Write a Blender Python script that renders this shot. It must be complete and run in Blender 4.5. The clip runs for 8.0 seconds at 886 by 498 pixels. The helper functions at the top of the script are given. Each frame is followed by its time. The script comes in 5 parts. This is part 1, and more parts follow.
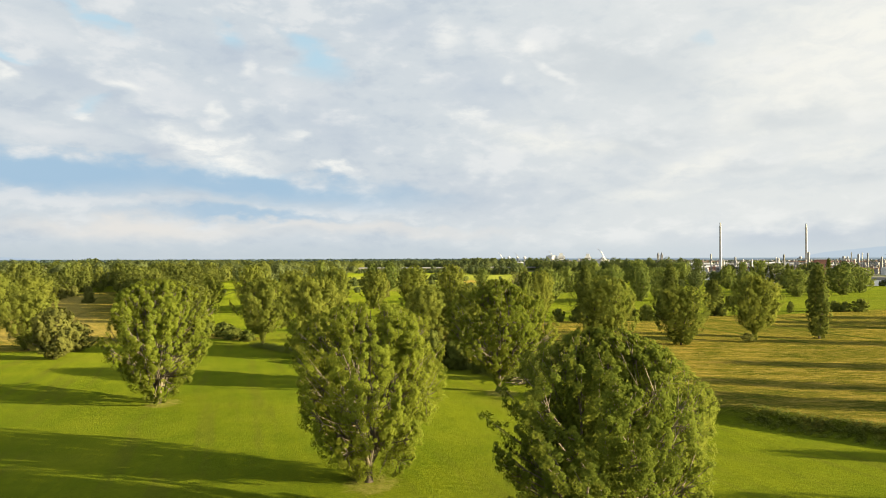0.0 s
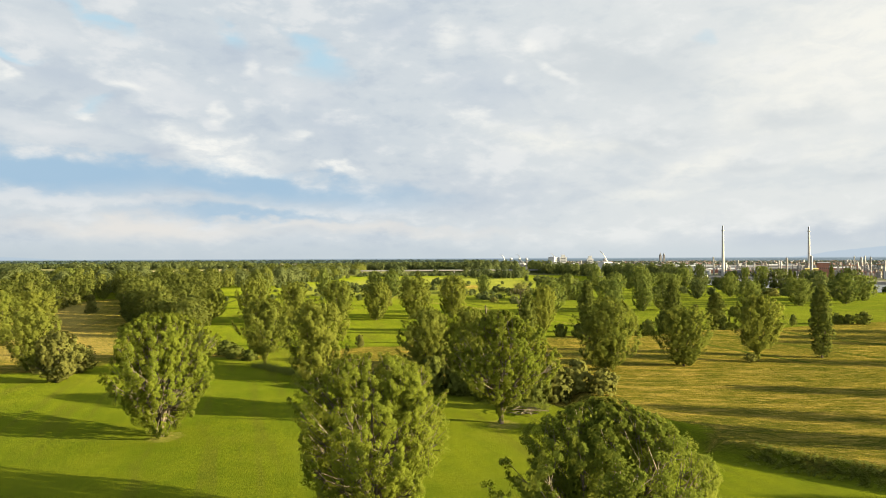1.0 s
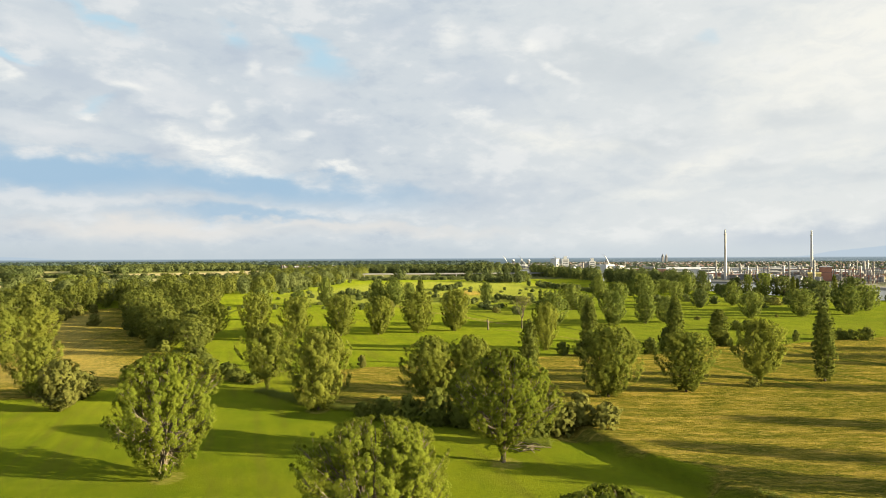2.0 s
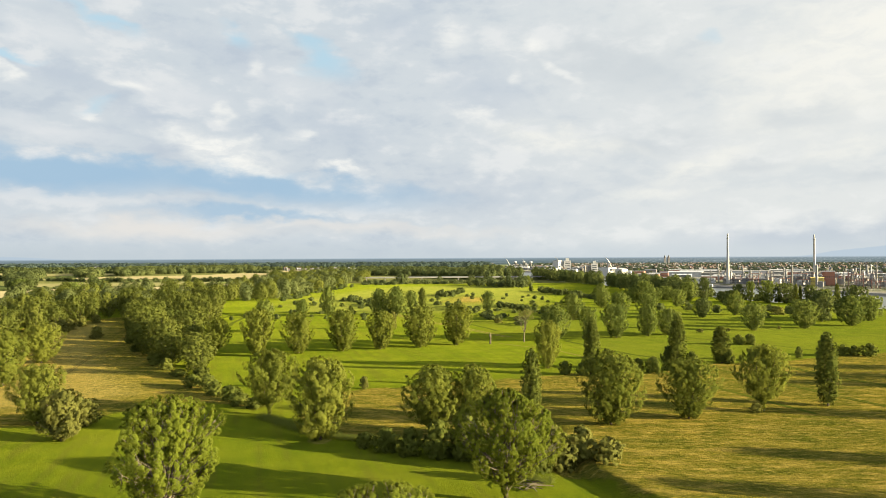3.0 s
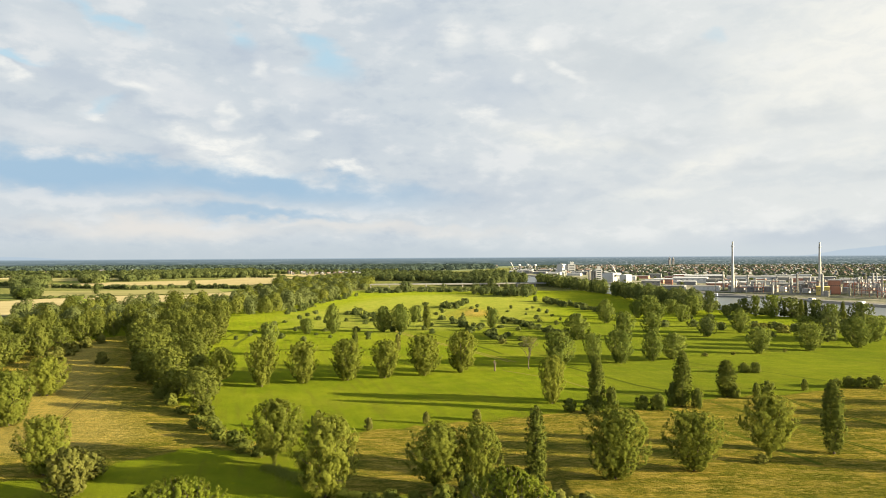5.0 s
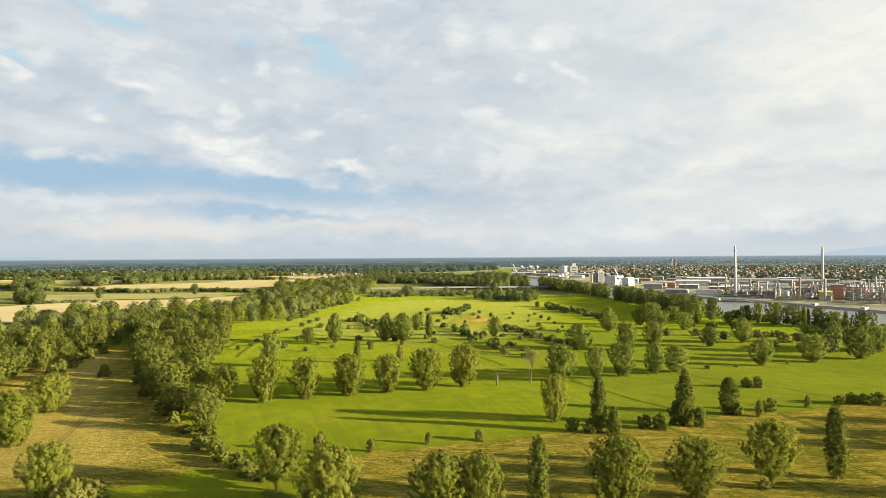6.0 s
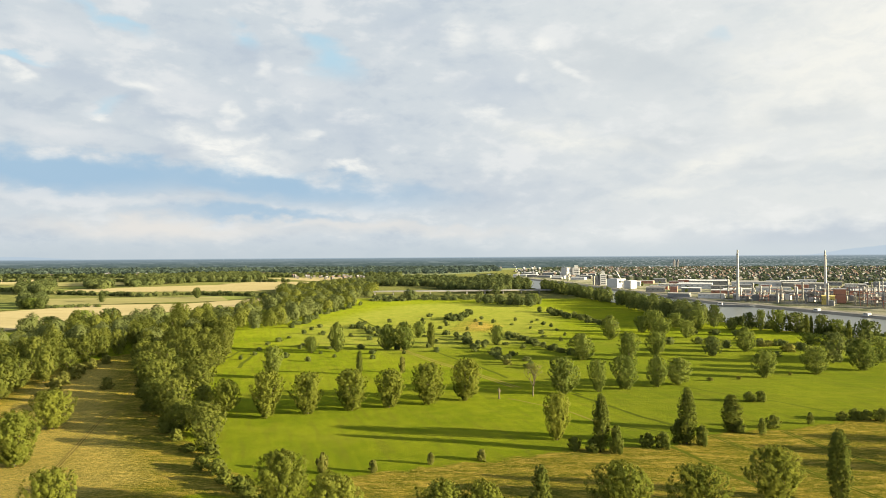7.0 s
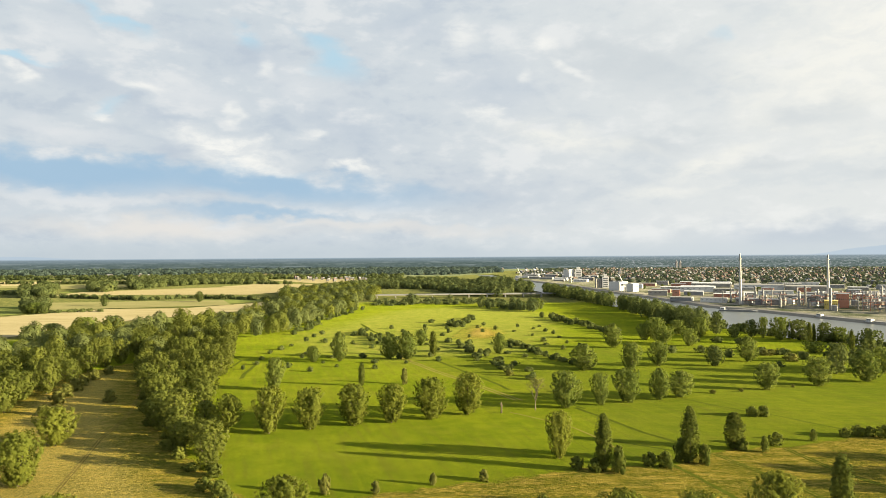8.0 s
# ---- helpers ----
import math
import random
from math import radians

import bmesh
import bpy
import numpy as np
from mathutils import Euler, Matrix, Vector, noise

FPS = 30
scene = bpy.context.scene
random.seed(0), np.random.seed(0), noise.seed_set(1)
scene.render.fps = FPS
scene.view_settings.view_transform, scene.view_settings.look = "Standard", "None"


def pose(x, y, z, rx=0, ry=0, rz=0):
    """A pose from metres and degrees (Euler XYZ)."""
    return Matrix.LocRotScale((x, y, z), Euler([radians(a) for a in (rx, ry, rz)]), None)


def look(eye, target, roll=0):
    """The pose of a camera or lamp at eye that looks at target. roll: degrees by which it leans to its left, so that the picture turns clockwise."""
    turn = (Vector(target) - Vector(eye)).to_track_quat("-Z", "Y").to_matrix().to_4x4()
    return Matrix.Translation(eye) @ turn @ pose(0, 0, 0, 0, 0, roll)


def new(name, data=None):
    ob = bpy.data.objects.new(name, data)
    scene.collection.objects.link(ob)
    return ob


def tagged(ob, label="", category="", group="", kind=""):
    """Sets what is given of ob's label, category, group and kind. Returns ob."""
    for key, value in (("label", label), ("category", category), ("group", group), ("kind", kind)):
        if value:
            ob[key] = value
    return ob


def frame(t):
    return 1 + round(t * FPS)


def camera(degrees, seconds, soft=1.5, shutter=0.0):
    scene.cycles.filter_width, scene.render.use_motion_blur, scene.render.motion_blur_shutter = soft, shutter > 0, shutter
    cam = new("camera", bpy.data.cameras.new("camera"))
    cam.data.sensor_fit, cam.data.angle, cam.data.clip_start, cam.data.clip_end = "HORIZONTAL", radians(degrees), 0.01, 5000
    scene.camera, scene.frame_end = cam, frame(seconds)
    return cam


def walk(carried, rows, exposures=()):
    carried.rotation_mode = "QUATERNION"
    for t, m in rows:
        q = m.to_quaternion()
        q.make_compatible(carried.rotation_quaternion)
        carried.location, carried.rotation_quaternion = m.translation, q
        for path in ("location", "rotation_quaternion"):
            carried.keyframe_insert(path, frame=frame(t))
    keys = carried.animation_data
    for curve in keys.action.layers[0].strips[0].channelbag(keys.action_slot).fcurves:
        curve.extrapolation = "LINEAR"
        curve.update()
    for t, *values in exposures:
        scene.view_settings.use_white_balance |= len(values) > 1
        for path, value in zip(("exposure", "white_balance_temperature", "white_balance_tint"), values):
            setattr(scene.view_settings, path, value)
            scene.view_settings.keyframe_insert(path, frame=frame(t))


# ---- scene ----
cam = camera(65.0, 8.0, soft=0.65)
# seconds, height of the eye: a drone that climbs straight up, turning slowly to its left
CLIMB = [(0.0, 26.68), (0.5, 29.45), (1.0, 32.95), (1.5, 36.70), (3.0, 48.65), (3.5, 52.54), (4.0, 56.40), (4.5, 60.30),
         (6.0, 72.30), (6.5, 76.25), (7.0, 80.25), (7.5, 84.28), (8.0, 88.30)]


def drone(t, z):
    u = t / 8.0
    yaw, pitch, roll = radians(1.36 * u), radians(0.80 - 0.13 * u), -0.2 - 0.2 * u
    return look((0, 0, z), (-math.sin(yaw), math.cos(yaw), z + math.tan(pitch)), roll)


EXPOSURE = 2.75
walk(cam, [(t, drone(t, z)) for t, z in CLIMB], exposures=[(0.0, EXPOSURE), (8.0, EXPOSURE)])

# ---------------------------------------------------------------- light
SUN_AZ, SUN_EL = 105.0, 11.5   # degrees clockwise from straight ahead, and above the horizon
sun_way = Vector((math.sin(radians(SUN_AZ)) * math.cos(radians(SUN_EL)), math.cos(radians(SUN_AZ)) * math.cos(radians(SUN_EL)), math.sin(radians(SUN_EL))))
sun = new("sun", bpy.data.lights.new("sun", "SUN"))
sun.data.energy, sun.data.angle, sun.data.color = 3.1, radians(0.6), (1.0, 0.83, 0.50)
sun.matrix_world = look(sun_way * 100, (0, 0, 0))


class Graph:
    """Small shorthand for node trees: every method returns an output socket."""

    def __init__(self, tree):
        self.tree = tree
        tree.nodes.clear()

    def node(self, kind, **props):
        n = self.tree.nodes.new(kind)
        for k, v in props.items():
            setattr(n, k, v)
        return n

    def put(self, socket, value):
        if isinstance(value, bpy.types.NodeSocket):
            self.tree.links.new(value, socket)
        elif value is not None:
            socket.default_value = value

    def math(self, op, a, b=None, c=None, clamp=False):
        n = self.node("ShaderNodeMath", operation=op, use_clamp=clamp)
        for i, v in enumerate((a, b, c)):
            self.put(n.inputs[i], v)
        return n.outputs[0]

    def add(self, a, b):
        return self.math("ADD", a, b)

    def mul(self, a, b):
        return self.math("MULTIPLY", a, b)

    def ramp(self, x, lo, hi, a=0.0, b=1.0):
        n = self.node("ShaderNodeMapRange", interpolation_type="SMOOTHSTEP")
        for i, v in enumerate((x, lo, hi, a, b)):
            self.put(n.inputs[i], v)
        return n.outputs[0]

    def blob(self, x, y, cx, cy, rx, ry, slope=0.0):
        """A soft mask round (cx, cy): 1 in the middle, 0 outside."""
        dx = self.mul(self.add(x, -cx), 1.0 / rx)
        dy = self.mul(self.add(self.add(y, -cy), self.mul(self.add(x, -cx), -slope)), 1.0 / ry)
        return self.ramp(self.math("SQRT", self.add(self.mul(dx, dx), self.mul(dy, dy))), 1.0, 0.15)

    def vec(self, x, y, z):
        n = self.node("ShaderNodeCombineXYZ")
        for i, v in enumerate((x, y, z)):
            self.put(n.inputs[i], v)
        return n.outputs[0]

    def split(self, v):
        n = self.node("ShaderNodeSeparateXYZ")
        self.put(n.inputs[0], v)
        return n.outputs

    def scaled(self, v, scale, move=(0, 0, 0), turn=0.0):
        n = self.node("ShaderNodeMapping")
        self.put(n.inputs["Vector"], v)
        n.inputs["Scale"].default_value, n.inputs["Location"].default_value = scale, move
        n.inputs["Rotation"].default_value = (0, 0, radians(turn))
        return n.outputs[0]

    def noise(self, v, scale, detail=4.0, rough=0.55, warp=0.0):
        n = self.node("ShaderNodeTexNoise")
        self.put(n.inputs["Vector"], v)
        n.inputs["Scale"].default_value, n.inputs["Detail"].default_value = scale, detail
        n.inputs["Roughness"].default_value, n.inputs["Distortion"].default_value = rough, warp
        return n.outputs[0]

    def mix(self, f, a, b, blend="MIX"):
        n = self.node("ShaderNodeMix", data_type="RGBA", blend_type=blend)
        for s, v in ((n.inputs[0], f), (n.inputs[6], a), (n.inputs[7], b)):
            self.put(s, (*v, 1) if isinstance(v, tuple) and len(v) == 3 else v)
        return n.outputs[2]


world = bpy.data.worlds.new("evening_sky")
scene.world = world
world.use_nodes = True
w = Graph(world.node_tree)
way = w.node("ShaderNodeTexCoord").outputs["Generated"]
dx, dy, dz = w.split(way)
az = w.mul(w.math("ARCTAN2", dx, dy), 57.2958)
el = w.mul(w.math("ARCSINE", dz), 57.2958)
clear = w.node("ShaderNodeTexSky", sky_type="NISHITA", sun_disc=False, sun_elevation=radians(SUN_EL), sun_rotation=radians(SUN_AZ))
# a warped chart of the sky in degrees, so that every cloud has frayed edges
chart = w.vec(az, el, 0.0)
puff = w.ramp(w.noise(w.scaled(chart, (0.42, 0.95, 1), (2.6, 5.1, 0), -12), 1.0, 7.0, 0.62, 0.3), 0.36, 0.62)
fray = w.noise(w.scaled(chart, (0.30, 0.58, 1), (4.1, 2.2, 0)), 1.0, 6.0, 0.52)
drift = w.noise(w.scaled(chart, (0.11, 0.26, 1), (7.7, 1.3, 0), -8), 1.0, 5.0, 0.55)
bent = w.vec(w.add(az, w.mul(w.add(drift, -0.5), 7.0)), w.add(el, w.add(w.mul(w.add(fray, -0.5), 2.6), w.mul(w.add(drift, -0.5), 1.6))), 0.0)
right = w.ramp(az, -12.0, 30.0)
sky = w.mix(right, (0.625, 0.685, 0.730), (0.775, 0.800, 0.790))
grain = w.add(w.add(w.mul(w.add(fray, -0.5), w.ramp(az, -5.0, 20.0, 1.3, 0.8)), w.mul(w.add(puff, -0.5), 0.20)), w.mul(w.add(drift, -0.5), 1.5))
sky = w.mix(w.ramp(grain, 0.0, 0.42, 0.0, 0.75), sky, w.mix(right, (0.80, 0.82, 0.825), (0.87, 0.88, 0.86)))
sky = w.mix(w.ramp(grain, 0.0, -0.42, 0.0, 0.75), sky, w.mix(right, (0.51, 0.585, 0.665), (0.69, 0.735, 0.75)))
CLOUD_GREY, CLOUD_BLUE, CLOUD_PALE = (0.50, 0.575, 0.665), (0.37, 0.545, 0.71), (0.77, 0.795, 0.81)
CLOUD_WHITE, CLOUD_CREAM = (0.93, 0.93, 0.89), (0.81, 0.785, 0.745)
CLOUD_CLEAR = w.mix(0.85, w.mix(1.0, clear.outputs[0], (0.16, 0.16, 0.16), "MULTIPLY"), (0.52, 0.735, 0.86))
CLOUD_VEIL, CLOUD_GLOW = (0.610, 0.660, 0.690), (0.93, 0.922, 0.85)


def cloud(color, strength, x, y, rx, ry, tilt=0.0, core=0.35, ragged=0.9):
    """One patch of cloud or of clear sky round (x, y) in degrees; a positive tilt sinks to the right."""
    global sky
    m = w.node("ShaderNodeMapping", vector_type="TEXTURE")
    w.put(m.inputs["Vector"], bent)
    m.inputs["Location"].default_value, m.inputs["Scale"].default_value = (x, y, 0), (rx, ry, 1)
    m.inputs["Rotation"].default_value = (0, 0, radians(-tilt))
    far = w.node("ShaderNodeVectorMath", operation="LENGTH")
    w.put(far.inputs[0], m.outputs[0])
    mask = w.ramp(w.add(far.outputs["Value"], w.mul(w.add(fray, -0.5), ragged)), 1.1, core - 0.2, 0.0, strength)
    if color in (CLOUD_WHITE, CLOUD_GLOW):
        mask = w.mul(mask, w.add(0.50, w.mul(puff, 0.50)))
    sky = w.mix(mask, sky, color)


cloud(CLOUD_GLOW, 0.95, 32.9, 15.0, 11.8, 6.81, -10, 0.2, 0.9)
cloud(CLOUD_GLOW, 0.7, 26.6, 12.5, 7.9, 4.33, 20, 0.1, 0.9)
cloud(CLOUD_VEIL, 0.75, 14.2, 15.0, 8.4, 3.33, 14, 0.2, 0.9)
cloud(CLOUD_GREY, 0.45, 2.9, 13.8, 5.1, 3.25, 10, 0.1, 0.9)
cloud(CLOUD_VEIL, 0.7, 16.3, 8.8, 5.7, 1.66, -4, 0.2, 0.9)
cloud(CLOUD_VEIL, 0.6, 26.3, 10.1, 5.9, 1.34, 0, 0.2, 0.9)
cloud(CLOUD_VEIL, 0.55, 23.4, 6.8, 3.7, 0.90, -5, 0.2, 0.9)
cloud(CLOUD_VEIL, 0.55, 30.5, 5.6, 3.0, 0.89, 0, 0.2, 0.9)
cloud(CLOUD_GREY, 0.55, 2.4, 5.2, 10.7, 2.88, 3, 0.1, 0.9)
cloud(CLOUD_GREY, 0.45, -9.2, 10.6, 6.8, 2.74, 12, 0.1, 0.9)
cloud(CLOUD_GREY, 0.6, -29.4, 13.3, 4.9, 1.59, 10, 0.2, 0.9)
cloud(CLOUD_GREY, 0.6, -23.1, 10.9, 3.5, 0.98, 5, 0.2, 0.9)
cloud(CLOUD_GREY, 0.45, -18.0, 15.7, 6.0, 1.73, 15, 0.2, 0.9)
cloud(CLOUD_GREY, 0.45, -3.7, 18.7, 6.0, 2.32, 10, 0.1, 0.9)
cloud(CLOUD_PALE, 0.7, -20.9, 12.5, 5.0, 1.51, 12, 0.1, 0.9)
cloud(CLOUD_PALE, 0.7, -29.7, 15.9, 4.9, 1.28, 14, 0.1, 0.9)
cloud(CLOUD_PALE, 0.75, -29.9, 9.1, 5.3, 0.98, 4, 0.1, 0.9)
cloud(CLOUD_PALE, 0.5, -12.8, 13.7, 4.9, 1.79, 15, 0.1, 0.9)
cloud(CLOUD_BLUE, 0.95, -31.1, 6.4, 12.2, 1.92, 3, 0.55, 0.6)
cloud(CLOUD_BLUE, 0.9, -18.0, 6.0, 13.0, 1.55, 6, 0.45, 0.6)
cloud(CLOUD_BLUE, 0.65, -8.3, 5.4, 11.0, 1.56, 5, 0.2, 0.6)
cloud(CLOUD_BLUE, 0.75, -15.9, 3.7, 10.1, 0.83, 2, 0.35, 0.7)
cloud(CLOUD_PALE, 0.6, -29.0, 4.5, 9.9, 0.57, 1, 0.3, 0.7)
cloud(CLOUD_GREY, 0.6, -23.5, 8.3, 2.0, 1.23, 20, 0.2, 0.9)
cloud(CLOUD_CLEAR, 0.95, -10.8, 16.0, 3.4, 1.63, 38, 0.3, 0.9)
cloud(CLOUD_CLEAR, 0.85, -26.6, 17.4, 3.7, 0.59, 14, 0.3, 0.9)
cloud(CLOUD_CLEAR, 0.8, -17.6, 16.9, 1.6, 1.13, 40, 0.2, 0.9)
cloud(CLOUD_CLEAR, 0.85, -32.2, 14.3, 3.1, 0.58, 3, 0.3, 0.9)
cloud(CLOUD_CLEAR, 0.5, -27.4, 11.3, 1.9, 0.70, -15, 0.2, 0.9)
cloud(CLOUD_CLEAR, 0.35, 20.1, 16.2, 1.1, 0.68, 0, 0.3, 0.9)
cloud(CLOUD_WHITE, 0.97, -18.6, 8.4, 5.4, 1.72, 13, 0.5, 0.9)
cloud(CLOUD_WHITE, 0.8, -15.9, 7.2, 3.5, 0.70, 12, 0.4, 0.9)
cloud(CLOUD_WHITE, 0.9, -9.3, 7.1, 2.8, 0.78, 10, 0.4, 1.0)
cloud(CLOUD_WHITE, 0.85, -32.8, 13.1, 1.4, 0.93, 20, 0.4, 0.9)
cloud(CLOUD_WHITE, 0.75, -24.1, 13.0, 2.4, 0.61, 4, 0.3, 0.9)
cloud(CLOUD_WHITE, 0.75, -27.7, 10.6, 1.2, 0.47, 25, 0.3, 0.9)
cloud(CLOUD_WHITE, 0.7, -17.9, 11.4, 1.0, 0.69, 50, 0.3, 0.9)
cloud(CLOUD_WHITE, 0.6, -15.6, 14.6, 1.3, 0.88, 30, 0.3, 0.9)
cloud(CLOUD_WHITE, 0.65, -12.1, 10.0, 1.5, 0.63, 0, 0.3, 0.9)
cloud(CLOUD_WHITE, 0.7, -0.2, 17.7, 2.8, 1.77, 15, 0.2, 0.9)
cloud(CLOUD_WHITE, 0.85, 8.0, 17.2, 1.6, 1.19, 0, 0.3, 0.9)
cloud(CLOUD_WHITE, 0.7, 9.7, 14.7, 2.5, 0.64, 22, 0.3, 0.9)
cloud(CLOUD_WHITE, 0.6, 5.3, 14.5, 1.0, 0.83, -60, 0.3, 0.9)
cloud(CLOUD_WHITE, 0.7, 2.4, 11.6, 3.7, 0.79, 14, 0.3, 0.9)
cloud(CLOUD_GLOW, 0.7, 9.3, 9.5, 7.8, 1.37, 12, 0.2, 0.9)
cloud(CLOUD_GLOW, 0.75, 19.6, 7.0, 6.8, 1.02, -16, 0.2, 0.9)
cloud(CLOUD_GLOW, 0.6, 16.3, 5.0, 5.7, 0.74, -4, 0.2, 0.9)
cloud(CLOUD_GLOW, 0.6, 29.2, 7.4, 4.6, 1.14, -10, 0.2, 0.9)
cloud(CLOUD_GLOW, 0.5, 22.1, 10.9, 4.6, 1.66, 40, 0.1, 0.9)
cloud(CLOUD_CREAM, 0.9, -23.7, 2.3, 13.5, 1.22, 0, 0.25, 0.8)
cloud(CLOUD_CREAM, 0.6, -9.2, 2.8, 10.5, 0.59, 2.5, 0.3, 0.8)
cloud(CLOUD_CREAM, 0.5, -1.8, 2.1, 12.1, 0.65, 1, 0.2, 0.8)
cloud(CLOUD_VEIL, 0.5, 29.5, 1.3, 7.2, 0.98, 0, 0.2, 0.9)
cloud(CLOUD_GREY, 0.6, 27.0, 1.5, 12.0, 1.7, 0, 0.2, 0.8)
haze = w.mix(w.ramp(az, -25.0, 15.0), (0.53, 0.605, 0.655), (0.585, 0.655, 0.70))
sky = w.mix(w.mul(w.ramp(el, 1.9, 0.1), 0.75), sky, haze)
# far mountains and the last of the plain, too far away to shift; haze is painted into their colours
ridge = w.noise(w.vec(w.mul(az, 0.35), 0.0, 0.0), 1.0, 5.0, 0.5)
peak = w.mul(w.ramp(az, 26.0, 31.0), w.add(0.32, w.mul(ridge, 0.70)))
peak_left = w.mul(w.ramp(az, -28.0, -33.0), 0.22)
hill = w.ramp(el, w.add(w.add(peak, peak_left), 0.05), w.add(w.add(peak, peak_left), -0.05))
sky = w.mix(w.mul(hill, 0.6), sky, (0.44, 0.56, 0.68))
ground_chart = w.vec(az, w.mul(w.math("LOGARITHM", w.add(w.math("MAXIMUM", w.mul(el, -1.0), 0.0), 0.06), 2.71828), 4.0), 0.0)
strips = w.noise(w.scaled(ground_chart, (0.32, 1.1, 1), (2.0, 3.1, 0)), 1.0, 6.0, 0.65)
crowns = w.noise(w.scaled(ground_chart, (3.2, 2.4, 1)), 1.0, 5.0, 0.7)
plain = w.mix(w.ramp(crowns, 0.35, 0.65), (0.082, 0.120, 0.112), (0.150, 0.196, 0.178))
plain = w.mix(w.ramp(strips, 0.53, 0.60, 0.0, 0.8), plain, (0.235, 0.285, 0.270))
# painted haze: the plain turns paler and bluer towards the horizon
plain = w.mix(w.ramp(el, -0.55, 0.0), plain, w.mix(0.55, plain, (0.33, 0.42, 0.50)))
specks = w.ramp(w.noise(w.scaled(ground_chart, (4.2, 3.0, 1)), 1.0, 4.0, 0.6), w.ramp(az, 2.0, 16.0, 0.66, 0.52), w.ramp(az, 2.0, 16.0, 0.72, 0.62))
plain = w.mix(w.mul(specks, 0.65), plain, (0.50, 0.53, 0.54))
towers = w.mul(w.ramp(w.noise(w.scaled(w.vec(az, 0.0, 0.0), (6.5, 1, 1)), 1.0, 5.0, 0.7), 0.53, 0.70), w.math("MAXIMUM", w.blob(az, 0.0, -16.0, 0.0, 9.0, 1.0), w.blob(az, 0.0, 1.0, 0.0, 5.0, 1.0)))
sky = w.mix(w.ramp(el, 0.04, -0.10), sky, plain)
skyline = w.ramp(el, w.add(w.mul(towers, 0.22), -0.02), w.add(w.mul(towers, 0.22), -0.06))
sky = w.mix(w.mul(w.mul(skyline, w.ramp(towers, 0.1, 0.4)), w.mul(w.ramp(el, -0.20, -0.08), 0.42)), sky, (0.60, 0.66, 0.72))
# an overcast dome: brighter overhead, and brightest round the veiled sun
toward = w.node("ShaderNodeVectorMath", operation="DOT_PRODUCT")
w.put(toward.inputs[0], way)
toward.inputs[1].default_value = sun_way
dome = w.add(w.ramp(el, 19.0, 75.0, 1.0, 1.2), w.ramp(toward.outputs["Value"], 0.42, 1.0, 0.0, 1.2))
sky = w.mix(1.0, sky, w.vec(dome, dome, dome), "MULTIPLY")
shine = w.node("ShaderNodeBackground")
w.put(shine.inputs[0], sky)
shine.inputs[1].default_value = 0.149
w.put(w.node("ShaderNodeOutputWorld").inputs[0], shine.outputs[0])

# ---------------------------------------------------------------- materials


def material(name):
    m = bpy.data.materials.new(name)
    m.use_nodes = True
    return m, Graph(m.node_tree)


def finish(g, shader):
    g.put(g.node("ShaderNodeOutputMaterial").inputs[0], shader)


def principled(g, color, rough=0.7, metal=0.0, bump=None, strength=0.3, distance=0.05, spec=0.3, sheen=0.0, tint=None):
    p = g.node("ShaderNodeBsdfPrincipled")
    g.put(p.inputs["Base Color"], (*color, 1) if isinstance(color, tuple) else color)
    g.put(p.inputs["Roughness"], rough)
    g.put(p.inputs["Metallic"], metal)
    p.inputs["Specular IOR Level"].default_value = spec
    if sheen:
        p.inputs["Sheen Weight"].default_value, p.inputs["Sheen Roughness"].default_value = sheen, 0.6
        g.put(p.inputs["Sheen Tint"], tint)
    if bump is not None:
        b = g.node("ShaderNodeBump")
        b.inputs["Strength"].default_value, b.inputs["Distance"].default_value = strength, distance
        g.put(b.inputs["Height"], bump)
        g.put(p.inputs["Normal"], b.outputs[0])
    return p.outputs[0]


def leaf_material(name, dark, light, glow, share=0.35, spotty=0.40):
    """Leaves: each one a little different, patches of fresher growth, some light passing through."""
    m, g = material(name)
    geo = g.node("ShaderNodeNewGeometry")
    one = geo.outputs["Random Per Island"]
    tree = g.node("ShaderNodeObjectInfo").outputs["Random"]
    patch = g.noise(geo.outputs["Position"], 0.22, 3.0)
    tone = g.node("ShaderNodeAttribute", attribute_name="tone").outputs["Fac"]
    t = g.add(g.add(g.mul(one, spotty), g.mul(g.ramp(patch, 0.3, 0.7), 0.35)), g.add(g.mul(tree, 0.68 - spotty), g.mul(tone, 0.6)))
    color = g.mix(g.math("MINIMUM", t, 1.0), dark, light)
    warm = g.mix(g.mul(g.ramp(one, 0.80, 1.0), 0.9 * spotty), color, glow)
    d = g.node("ShaderNodeBsdfDiffuse")
    g.put(d.inputs[0], warm)
    tr = g.node("ShaderNodeBsdfTranslucent")
    g.put(tr.inputs[0], g.mix(0.5, warm, glow))
    a = g.node("ShaderNodeMixShader")
    a.inputs[0].default_value = share
    g.put(a.inputs[1], d.outputs[0]), g.put(a.inputs[2], tr.outputs[0])
    finish(g, a.outputs[0])
    return m


